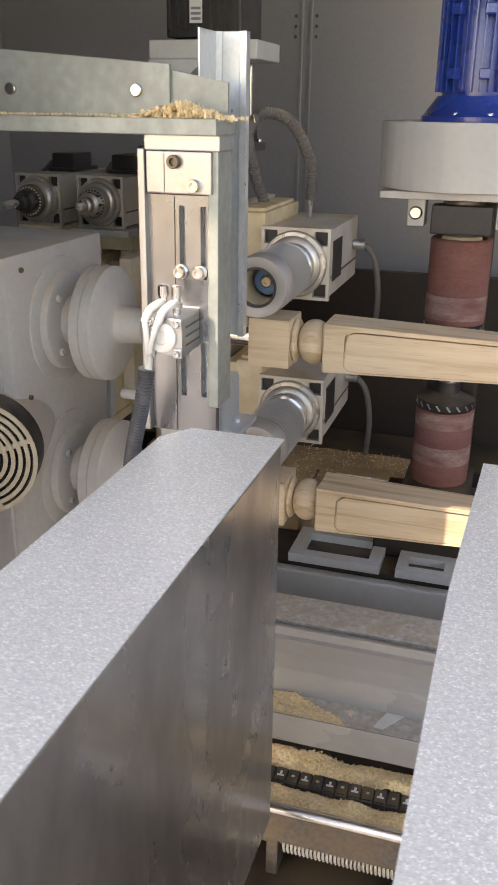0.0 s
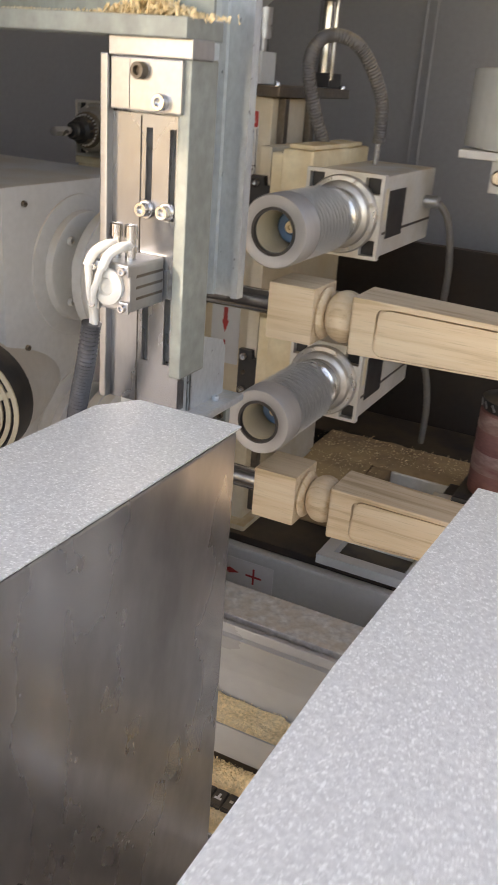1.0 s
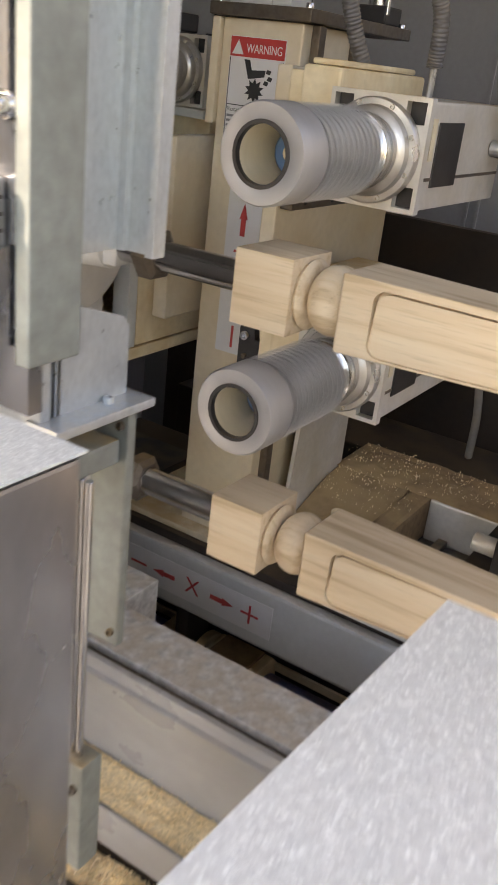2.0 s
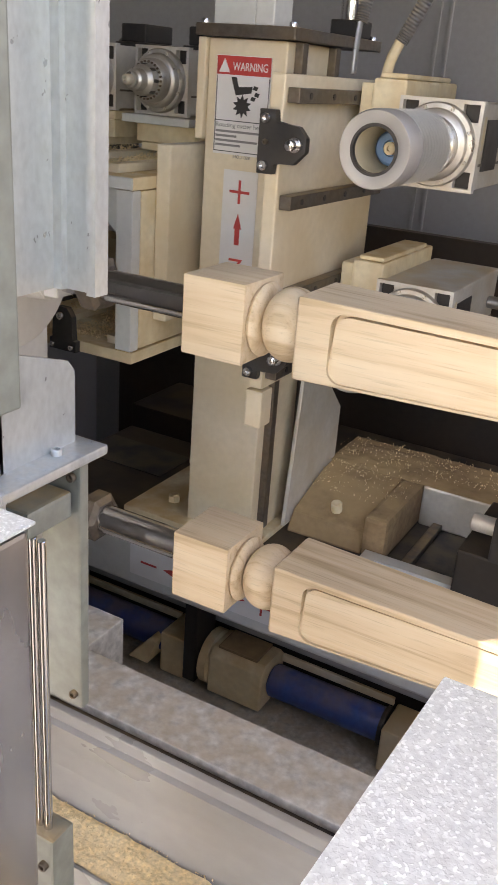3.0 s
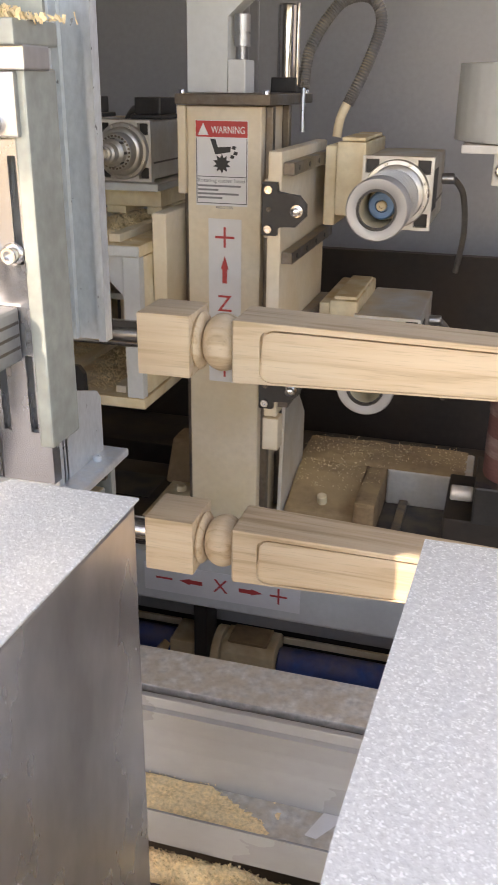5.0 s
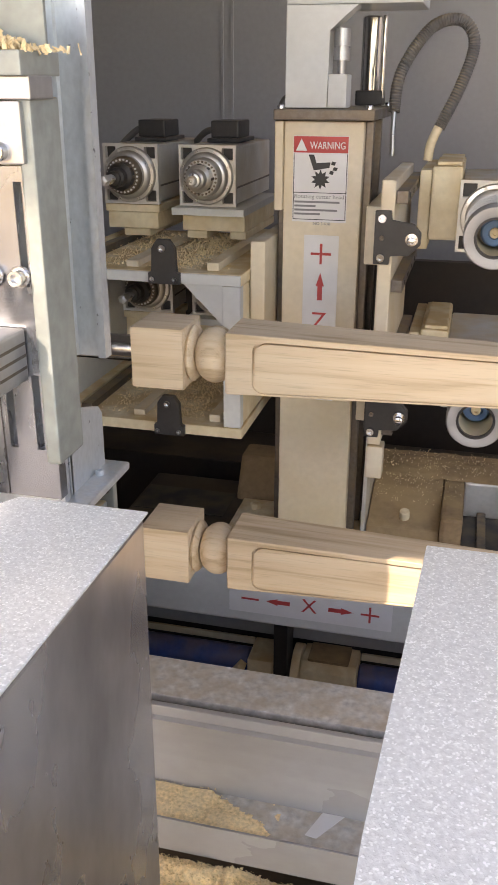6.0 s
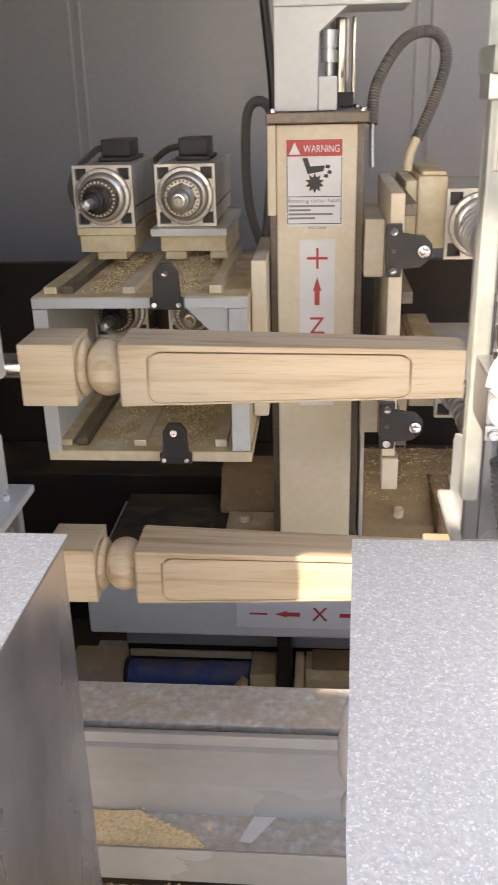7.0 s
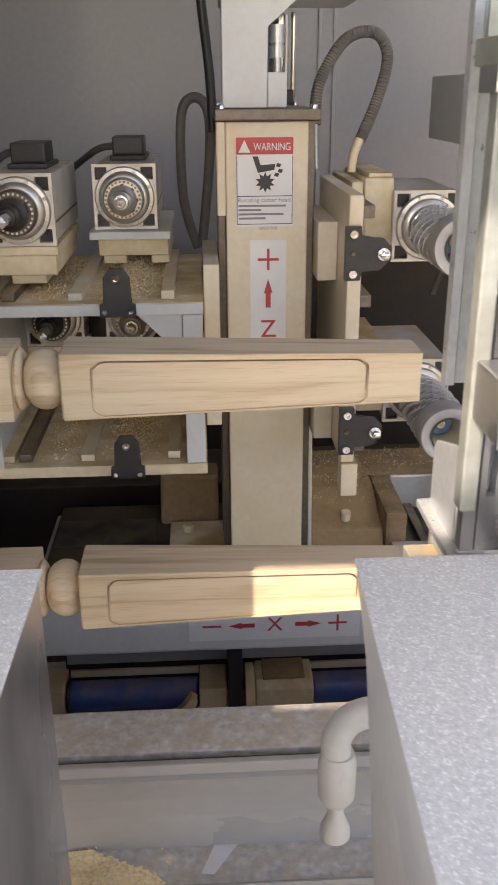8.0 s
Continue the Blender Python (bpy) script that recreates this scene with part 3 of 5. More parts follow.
def slotted(xs, zs, holes, y0, y1):
    """One plate between y0 and y1 with the cells in holes left open."""
    bm = bmesh.new()
    vs = {}

    def v(i, j, k):
        if (i, j, k) not in vs:
            vs[i, j, k] = bm.verts.new((xs[i], (y0, y1)[k], zs[j]))
        return vs[i, j, k]
    full = {(i, j) for i in range(len(xs) - 1) for j in range(len(zs) - 1)} - holes
    for i, j in full:
        for k in (0, 1):
            bm.faces.new((v(i, j, k), v(i + 1, j, k), v(i + 1, j + 1, k), v(i, j + 1, k)))
        for (a, b), (p, q) in (((i - 1, j), ((i, j), (i, j + 1))), ((i + 1, j), ((i + 1, j), (i + 1, j + 1))), ((i, j - 1), ((i, j), (i + 1, j))), ((i, j + 1), ((i, j + 1), (i + 1, j + 1)))):
            if (a, b) not in full:
                bm.faces.new((v(*p, 0), v(*q, 0), v(*q, 1), v(*p, 1)))
    return bm


def bracket(dx, mirror, label):
    """Slotted slide plate with an air cylinder, a sheet guard beside it and a post below."""
    t = thing("clamp_bracket", label, "clamp bracket", (-0.47 + dx, 0.40, 0.62), "clamp brackets")
    x0, x1 = -0.530 + dx, -0.415 + dx
    g = -1 if mirror else 1
    xg = x0 if mirror else x1
    f0 = x0 - 0.030 if mirror else x0
    # slide plate, made of bars so that its slots are open
    bm = slotted([x0, f0 + 0.053, f0 + 0.063, f0 + 0.089, f0 + 0.099, x1], [1.05, 1.115, 1.21, 1.315, 1.43, 1.446], {(1, 1), (3, 1), (1, 3), (3, 3)}, 0.358, 0.376)
    part("slide_plate", bm, "bluealum", t, "slotted aluminium slide plate")
    part("plate_seam", box(f0 + 0.0445, f0 + 0.0460, 0.3572, 0.3579, 1.052, 1.444, 0), "black", t)
    part("back_plate", box(x0 + 0.004, x1 - 0.004, 0.378, 0.392, 1.0, 1.53, 0.002), "galv", t)
    part("cap_block", box(f0 + 0.033, x1 - 0.003, 0.345, 0.378, 1.449, 1.512, 0.002), "alum", t, "pale machined cap block")
    part("side_strip", box(x0 + 0.001, f0 + 0.032, 0.350, 0.378, 1.449, 1.512, 0.002), "alum", t)
    part("edge_strip", box(x1 - 0.012 if not mirror else x0 - 0.006, x1 + 0.006 if not mirror else x0 + 0.012, 0.352, 0.42 if not mirror else 0.377, 1.10, 1.515, 0.003), "galvrail", t, "folded dull edge strip")
    part("outer_strip", box(x0 - 0.012 if not mirror else x1, x0 if not mirror else x1 + 0.012, 0.345, 0.36, 1.05, 1.515, 0.002), "alum", t)
    bolt(t, (f0 + 0.052, 0.345, 1.497), (0, -1, 0), 0.0105, "darksteel")
    bolt(t, (f0 + 0.084, 0.345, 1.462), (0, -1, 0), 0.0105, "chrome" if not mirror else "darksteel")
    for xx in (f0 + 0.056, f0 + 0.089):
        w = part("washer", rod((xx, 0.3575, 1.327), (xx, 0.352, 1.327), 0.0125, 18), "chrome", t, "", True)
        bolt(w, (xx, 0.352, 1.327), (0, -1, 0), 0.0098)
    # compact air cylinder with its fittings
    cyl = part("air_cylinder", box(f0 + 0.028, f0 + 0.088, 0.276, 0.356, 1.205, 1.268, 0.004), "alum", t, "compact aluminium air cylinder")
    for zz in (1.222, 1.2365, 1.251):
        part("body_groove", box(f0 + 0.0875, f0 + 0.0885, 0.290, 0.352, zz - 0.0018, zz + 0.0018, 0), "darksteel", cyl)
    part("cylinder_face", lathe((f0 + 0.054, 0.277, 1.236), (0, -1, 0), [(0, 0.024), (0.006, 0.024), (0.008, 0.020), (0.008, 0.012), (0.004, 0.010), (0.004, 0.001)], 24), "clear", cyl, "", True)
    for sx in (-1, 1):
        for sz in (-1, 1):
            part("corner_lug", box(f0 + 0.058 + sx * 0.023 - 0.008, f0 + 0.058 + sx * 0.023 + 0.008, 0.270, 0.2755, 1.236 + sz * 0.024 - 0.008, 1.236 + sz * 0.024 + 0.008, 0.002), "alum", cyl)
            bolt(cyl, (f0 + 0.058 + sx * 0.023, 0.270, 1.236 + sz * 0.024), (0, -1, 0), 0.0055)
    for k, xx in enumerate((f0 + 0.045, f0 + 0.068)):
        fit = part("air_fitting", lathe((xx, 0.305, 1.266), (0, 0, 1), [(0, 0.007), (0.012, 0.007), (0.012, 0.0095), (0.020, 0.0095), (0.020, 0.0065), (0.03, 0.0065), (0.03, 0.009), (0.046, 0.009), (0.048, 0.006)], 10), "chrome", t, "brass and steel push-in fitting", True)
        part("elbow", tube([(xx, 0.305, 1.285), (xx, 0.285, 1.287), (xx - 0.01, 0.272, 1.278), (xx - 0.016, 0.264, 1.26)], 0.0065, 10), "clear", fit, "", True)
    tip = f0 + 0.022 if not mirror else f0 + 0.048
    for k in range(2):
        part("air_tube", tube([(f0 + 0.03 + k * 0.022, 0.264, 1.262), (tip + 0.012 + k * 0.006, 0.262, 1.225), (tip + 0.004 + k * 0.004, 0.28, 1.19), (tip + k * 0.004, 0.28, 1.165)], 0.0048, 10), "clear", t, "milky plastic air tube", True)
    lean = 1.5 if mirror else -1
    part("hose", tube([(tip + 0.002, 0.28, 1.180), (tip + lean * 0.008, 0.28, 1.12), (tip + lean * 0.026, 0.285, 1.05), (tip + lean * 0.05, 0.30, 0.95)], 0.0140, 14, None, 0.22, 0.0052), "hose", t, "corrugated dark grey hose", True)
    # sheet guard that hides the end of the work
    gx0, gx1 = (xg - 0.070, xg - 0.012) if not mirror else (xg + 0.024, xg + 0.092)
    e, f = (gx1, gx0) if not mirror else (gx0, gx1)
    k = 1 if not mirror else -1
    bent = [(e, 0.546), (e, 0.566), (e - k * 0.004, 0.566), (e - k * 0.004, 0.550), (e - k * 0.010, 0.550), (e - k * 0.014, 0.560), (f + k * 0.012, 0.560), (f + k * 0.010, 0.552), (f, 0.551), (f, 0.470), (f + k * 0.003, 0.470), (f + k * 0.003, 0.548), (f + k * 0.013, 0.549), (f + k * 0.014, 0.556), (e - k * 0.015, 0.556), (e - k * 0.011, 0.546)]
    bm = prism(bent, "z", 1.177, 1.695)
    part("guard_sheet", bm, "galv", t, "spangled galvanised guard sheet")
    # lower angle plates
    lx0, lx1 = (x0 + 0.02, x1 - 0.006) if not mirror else (x0 + 0.006, x1 - 0.02)
    part("lower_plate", box(lx0, lx1, 0.40, 0.408, 0.95, 1.19, 0.002), "galv", t, "stained galvanised lower plate")
    part("wing_plate", prism([(0.40, 1.155), (0.498, 1.124), (0.508, 1.112), (0.508, 1.024), (0.40, 1.03)], "x", x1 - 0.012 if not mirror else x0 + 0.006, x1 - 0.006 if not mirror else x0 + 0.012, 0.001), "galv", t, "bright angle wing plate")
    sx0, sx1 = (-0.436, -0.390) if not mirror else (0.152, 0.198)
    part("top_strip", box(sx0, sx1, 0.372, 0.522, 1.025, 1.036, 0.003), "galv", t, "flat steel strip with a worn edge")
    bolt(t, ((sx0 + sx1) / 2, 0.47, 1.036), (0, 0, 1), 0.006, "galv")
    px0, px1 = (-0.462, -0.407) if not mirror else (0.168, 0.222)
    part("post", box(px0, px1, 0.498, 0.512, 0.706, 1.024, 0.003), "galvrail", t, "broad vertical steel post")
    for z in (0.725, 1.0):
        bolt(t, (px1 - 0.01 if not mirror else px0 + 0.01, 0.498, z), (0, -1, 0), 0.005, "darksteel")
    part("post_ear", box(sx0 - 0.02, sx0 + 0.02, 0.43, 0.496, 0.955, 0.985, 0.004), "galvrail", t)
    if mirror:
        part("press_arm", tube([(0.13, 0.45, 0.765), (0.095, 0.45, 0.764), (0.066, 0.45, 0.752), (0.050, 0.45, 0.725), (0.050, 0.45, 0.700)], 0.020, 16), "white", t, "white bent press arm", True)
        part("press_cylinder", lathe((0.052, 0.45, 0.612), (0, 0, 1), [(0, 0.010), (0.004, 0.018), (0.016, 0.025), (0.070, 0.026), (0.088, 0.022)], 24), "white", t, "white press cylinder", True)
        part("press_foot", lathe((0.052, 0.45, 0.556), (0, 0, 1), [(0, 0.021), (0.012, 0.021), (0.038, 0.011), (0.060, 0.011)], 24), "white", t, "cone-shaped white press foot", True)
        part("press_rail", box(0.10, 0.23, 0.43, 0.47, 0.742, 0.782, 0.003), "white", t)
    else:
        for x in (-0.420, -0.408):
            part("guide_rod", rod((x, 0.44, 0.575), (x, 0.44, 0.955), 0.0048, 14), "chrome", t, "polished slim guide rod", True)
        part("rod_block", box(-0.452, -0.389, 0.425, 0.462, 0.40, 0.575, 0.004), "galvrail", t, "worn steel block under the guide rods")
        bolt(t, (-0.402, 0.425, 0.535), (0, -1, 0), 0.006, "darksteel")
    return t


bracket(0, False, "bright aluminium and galvanised clamp bracket with air cylinder and hose")
bracket(0.690, True, "sunlit aluminium clamp bracket with air cylinder and corrugated hose")

# overhead angle rail that carries the brackets
for x0, x1, name in ((-1.6, -0.405, "a"), (0.150, 1.3, "b")):
    rail = thing("angle_rail", "weathered galvanised angle rail with wood chips lying on it", "rail", ((x0 + x1) / 2, 0.36, 1.53), "angle rails")
    part("shelf", box(x0, x1, 0.33, 0.42, 1.536, 1.560, 0.002), "galvrail", rail)
    a, c = (x1 - 0.10, x0) if x0 < -1 else (x0 + 0.10, x1)
    part("web", prism([(a, 1.561), (c, 1.561), (c, 1.72), (a, 1.638)], "y", 0.395, 0.403, 0.001), "galvrail", rail, "weathered web plate with a sloping top")
    e = x1 - 0.006 if x0 < -1 else x0 + 0.006
    part("end_web", prism([(a, 1.561), (e, 1.561), (e, 1.612), (a, 1.630)], "y", 0.403, 0.409, 0.001), "galvrail", rail, "lower dusty end plate")
    part("foot", box(x1 - 0.125 if x0 < -1 else x0, x1 if x0 < -1 else x0 + 0.125, 0.346, 0.40, 1.513, 1.537, 0.002), "alum", rail)
    for xx in (-0.785, -0.56) if x0 < -1 else (0.4, 0.7):
        part("rivet", rod((xx, 0.396, 1.60), (xx, 0.388, 1.60), 0.010, 10), "chrome", rail, "", True)
bm = bmesh.new()
for _ in range(900):
    u = rng.gauss(0, 1)
    c = Vector((-0.475 + 0.035 * u, 0.37 + rng.uniform(-0.03, 0.02), 1.561 + max(0, 0.022 - 0.010 * abs(u)) * rng.random()))
    m = Matrix.Translation(c) @ Euler([rng.uniform(0, 6) for _ in range(3)]).to_matrix().to_4x4()
    s = rng.uniform(0.002, 0.006)
    bm.faces.new([bm.verts.new(m @ Vector(q)) for q in ((-s, -s * 0.4, 0), (s, -s * 0.3, s * 0.3), (s, s * 0.4, 0), (-s, s * 0.4, s * 0.3))])
for _ in range(700):
    c = Vector((rng.uniform(-1.0, -0.41), 0.388 - abs(rng.gauss(0, 0.012)), 1.562))
    m = Matrix.Translation(c) @ Euler([rng.uniform(0, 6) for _ in range(3)]).to_matrix().to_4x4()
    s = rng.uniform(0.001, 0.003)
    bm.faces.new([bm.verts.new(m @ Vector(q)) for q in ((-s, -s * 0.4, 0), (s, -s * 0.3, s * 0.3), (s, s * 0.4, 0), (-s, s * 0.4, s * 0.3))])
solo("wood_chips", bm, "sawdust", "pile of pale wood chips on the angle rail", "wood chips", kind="stuff")

# ---- the two cover boxes in the foreground ----


def solid(outline, zx):
    """A closed block over (y, z) outline whose two x faces are given by zx(y)."""
    bm = bmesh.new()
    lo = [bm.verts.new((zx(y)[0], y, z)) for y, z in outline]
    hi = [bm.verts.new((zx(y)[1], y, z)) for y, z in outline]
    bm.faces.new(lo[::-1])
    bm.faces.new(hi)
    for k in range(len(lo)):
        bm.faces.new((lo[k], lo[(k + 1) % len(lo)], hi[(k + 1) % len(lo)], hi[k]))
    return bm


ZT, YE = 1.084, 0.291
cl = thing("cover_box", "long sheet-metal cover box with silver hammered top and smudged steel sides", "cover box", (-0.37, -0.5, 0.28), "cover boxes")
out = [(-0.478, -1.6), (-0.285, -1.6), (-0.275, YE), (-0.433, YE), (-0.468, YE - 0.056)]
inner = [(-0.474, -1.596), (-0.289, -1.596), (-0.279, YE - 0.004), (-0.432, YE - 0.004), (-0.464, YE - 0.056)]
gap_shade = [(-0.472, -1.594), (-0.291, -1.594), (-0.281, YE - 0.006), (-0.431, YE - 0.006), (-0.462, YE - 0.057)]
part("body", prism(inner, "z", 0.31, ZT - 0.0075, 0.004), "sheet", cl, "brushed, smudged bare steel sides")
# added black filler, so the gap under the top looks shaded
part("gap_shade", prism(gap_shade, "z", ZT - 0.0073, ZT - 0.0032), "black", cl, "thin black filler painting the shade in the gap under the top")
part("top", prism(out, "z", ZT - 0.003, ZT, 0.0014), "silver", cl, "sparkling silver hammered enamel top")

cr = thing("cover_box", "cantilevered sheet-metal cover box with silver hammered top", "cover box", (0.13, -0.5, 0.28), "cover boxes")
EDGE = [(-1.6, 0.017), (-0.109, 0.017), (0.091, 0.025), (YE, 0.033)]


def edge_x(y):
    for (a, u), (b, v) in zip(EDGE, EDGE[1:]):
        if y <= b:
            return u + (v - u) * (y - a) / (b - a)
    return EDGE[-1][1]


out = [(x, y) for y, x in EDGE] + [(0.228, YE - 0.0), (0.228, -1.6)]
part("top", prism(out, "z", ZT - 0.003, ZT, 0.0014), "silver", cr, "sparkling silver hammered enamel top")
side = [(-1.6, ZT - 0.0035), (-1.6, 0.31), (-0.12, 0.31), (-0.05, 0.45), (0.05, 0.72), (0.085, 0.83), (0.145, 0.93), (0.205, 1.025), (0.24, 1.047), (YE - 0.006, 1.068), (YE - 0.006, ZT - 0.0035)]
side = side + [(y, ZT - 0.0035) for y in (0.091, -0.109)]
part("body", solid(side, lambda y: (edge_x(y) + 0.002, 0.225)), "white", cr, "pale folded sheet sides cut away at the end")

for x, y in ((-0.30, 0.05), (0.06, -0.30)):
    solo("cover_support", box(x - 0.02, x + 0.02, y, y + 0.04, -0.449, 0.309, 0.003), "dark", "dark steel support under the cover box", "support", "cover supports")

# ---- the travelling carriage: saddle, column and its signs ----
car = thing("tool_carriage", "cream and grey tool carriage with a square column and axis stickers", "machine carriage", (0, 1.6, -0.23))
part("saddle", box(-0.62, 0.98, 1.437, 1.95, 0.168, 0.32, 0.008), "white", car, "long grey-white saddle beam")
part("saddle_deck", box(-0.60, 0.96, 1.46, 1.95, 0.321, 0.345, 0.004), "dark", car, "dusty dark deck")
for x0, x1, y0, y1, rim in ((0.335, 0.60, 1.44, 1.62, 0.036), (0.645, 0.806, 1.44, 1.56, 0.030)):
    # open casting frames bolted on the deck
    bm = slotted([x0, x0 + rim, x1 - rim, x1], [y0, y0 + rim, y1 - rim, y1], {(1, 1)}, 0.346, 0.372)
    bmesh.ops.transform(bm, matrix=Matrix(((1, 0, 0, 0), (0, 0, 1, 0), (0, 1, 0, 0), (0, 0, 0, 1))), verts=bm.verts)
    part("deck_frame", bm, "white", car, "open cast frame dusted with sawdust")
    # black sheet paints the shade inside the frame
    part("frame_well_shade", box(x0 + rim, x1 - rim, y0 + rim, y1 - rim, 0.3455, 0.348, 0), "black", car)
part("base_plate", box(-0.27, 0.104, 1.475, 1.80, 0.346, 0.362, 0.003), "dusty", car, "dusty foot plate of the column")
for x, y in ((-0.18, 1.57), (-0.22, 1.74)):
    part("foot_bolt", lathe((x, y, 0.362), (0, 0, 1), [(0, 0.016), (0.016, 0.016), (0.020, 0.011)], 6), "dusty", car)
# no hole here: a black sheet on the deck paints a shaded opening
part("deck_opening_shade", box(-0.59, -0.31, 1.69, 1.85, 0.3455, 0.348, 0), "black", car, "black sheet painting the shade of a deck opening")
part("side_skirt", box(-0.58, 0.92, 1.66, 1.68, -0.02, 0.167, 0.003), "wall", car, "brownish grey skirt under the saddle")
part("side_gusset", prism([(1.62, 0.362), (1.90, 0.362), (1.90, 0.60), (1.74, 0.76), (1.66, 0.76)], "x", 0.106, 0.116, 0.001), "motor", car, "pale grey stiffening plate")
col = part("column", box(-0.104, 0.076, 1.515, 1.76, 0.34, 1.455, 0.004), "beige", car, "cream painted square column, dustier towards its foot")
part("top_plate", box(-0.126, 0.100, 1.495, 1.93, 1.457, 1.480, 0.003), "darksteel", car, "dark steel top plate")
for x in (-0.112, 0.086):
    for y in (1.51, 1.91):
        bolt(car, (x, y, 1.480), (0, 0, 1), 0.008)
# grey motor post above the column with its sloping bracket
part("motor_post", prism([(-0.108, 1.482), (-0.013, 1.482), (-0.013, 1.640), (0.05, 1.690), (-0.108, 1.690)], "y", 1.535, 1.60, 0.002), "white", car, "grey-white motor post with a sloping gusset")
part("coupling_guard", box(-0.012, 0.030, 1.535, 1.61, 1.482, 1.552, 0.003), "white", car)
part("coupling", lathe((0.012, 1.57, 1.55), (0, 0, 1), [(0, 0.009), (0.03, 0.009), (0.03, 0.018), (0.055, 0.018), (0.055, 0.014), (0.06, 0.014), (0.06, 0.018), (0.095, 0.018)], 20), "alum", car, "ringed shaft coupling", True)
part("air_cylinder", rod((0.040, 1.88, 1.50), (0.040, 1.88, 1.689), 0.025, 24), "chrome", car, "polished balance cylinder", True)
part("tie_rod", rod((0.074, 1.85, 1.50), (0.074, 1.85, 1.689), 0.006), "chrome", car, "", True)
part("cylinder_foot", box(0.008, 0.076, 1.84, 1.92, 1.482, 1.518, 0.004), "black", car)
part("servo_motor", box(-0.066, 0.137, 1.56, 1.74, 1.742, 2.10, 0.006), "black", car, "ribbed black servo motor")
for k in range(9):
    part("servo_fin", box(-0.060 + k * 0.022, -0.052 + k * 0.022, 1.552, 1.56, 1.76, 2.08, 0.001), "black", car)
sl = part("servo_label", box(0.002, 0.036, 1.5490, 1.5505, 1.775, 1.86, 0), "label", car, "small white rating label")
for z in (1.785, 1.797, 1.809, 1.834, 1.846):
    part("text_bar", box(0.006, 0.032, 1.5483, 1.5489, z - 0.003, z + 0.003, 0), "greyink", sl)
part("servo_flange", box(-0.110, 0.184, 1.545, 1.76, 1.691, 1.737, 0.004), "white", car)
# vertical guide rails on both sides of the column
for x0, x1 in ((-0.122, -0.104), (0.076, 0.094)):
    for y in (1.545, 1.70):
        part("guide_rail", box(x0, x1, y, y + 0.024, 0.38, 1.455, 0.002), "darksteel", car, "oily vertical guide rail")
part("left_bellows", box(-0.124, -0.105, 1.505, 1.543, 1.26, 1.455, 0.003), "beige", car)
# warning sticker
sg = part("warning_sign", box(-0.082, 0.044, 1.5132, 1.5148, 1.235, 1.424, 0), "label", car, "white and red warning sticker about rotating cutters")
part("red_band", box(-0.081, 0.043, 1.5124, 1.5131, 1.388, 1.423, 0), "red", sg)
part("triangle", prism([(-0.076, 1.392), (-0.050, 1.392), (-0.063, 1.418)], "y", 1.5118, 1.5123), "label", sg)
lettering("WARNING", 0.022, -0.003, 1.512, 1.403, sg, "label", "lettering", 0.080)
for x0, x1, z0, z1 in ((-0.0805, 0.0425, 1.300, 1.3015), (-0.0805, -0.079, 1.24, 1.386), (0.041, 0.0425, 1.24, 1.386), (-0.0805, 0.0425, 1.240, 1.2415)):
    part("frame_line", box(x0, x1, 1.5125, 1.5131, z0, z1, 0), "ink", sg)
# a jagged cutter with a plain shape above it
star = []
for k in range(20):
    a = 2 * math.pi * k / 20
    star.append((-0.018 + (0.022 if k % 2 else 0.013) * math.cos(a), 1.330 + (0.022 if k % 2 else 0.013) * math.sin(a)))
part("pictogram", prism(star, "y", 1.5118, 1.5131), "ink", sg)
part("pictogram", prism([(-0.046, 1.384), (-0.034, 1.384), (-0.028, 1.366), (0.004, 1.368), (0.002, 1.356), (-0.020, 1.352), (-0.034, 1.350)], "y", 1.5118, 1.5131), "ink", sg)
for x, z in ((0.010, 1.366), (0.014, 1.354), (0.006, 1.346)):
    part("pictogram", prism([(x - 0.005, z - 0.003), (x + 0.004, z - 0.005), (x + 0.007, z + 0.002), (x - 0.002, z + 0.004)], "y", 1.5118, 1.5131), "ink", sg)
lettering("Rotating cutter head", 0.0125, -0.020, 1.5126, 1.292, sg, "greyink", "lettering", 0.115)
for z, w in ((1.280, 0.105), (1.271, 0.050), (1.262, 0.100), (1.253, 0.060)):
    part("text_bar", box(-0.077, -0.077 + w, 1.5125, 1.5131, z - 0.0022, z + 0.0022, 0), "greyink", sg)
lettering("NO.2-038", 0.009, -0.012, 1.5126, 1.2375 - 0.006, car, "greyink", "lettering", 0.04)


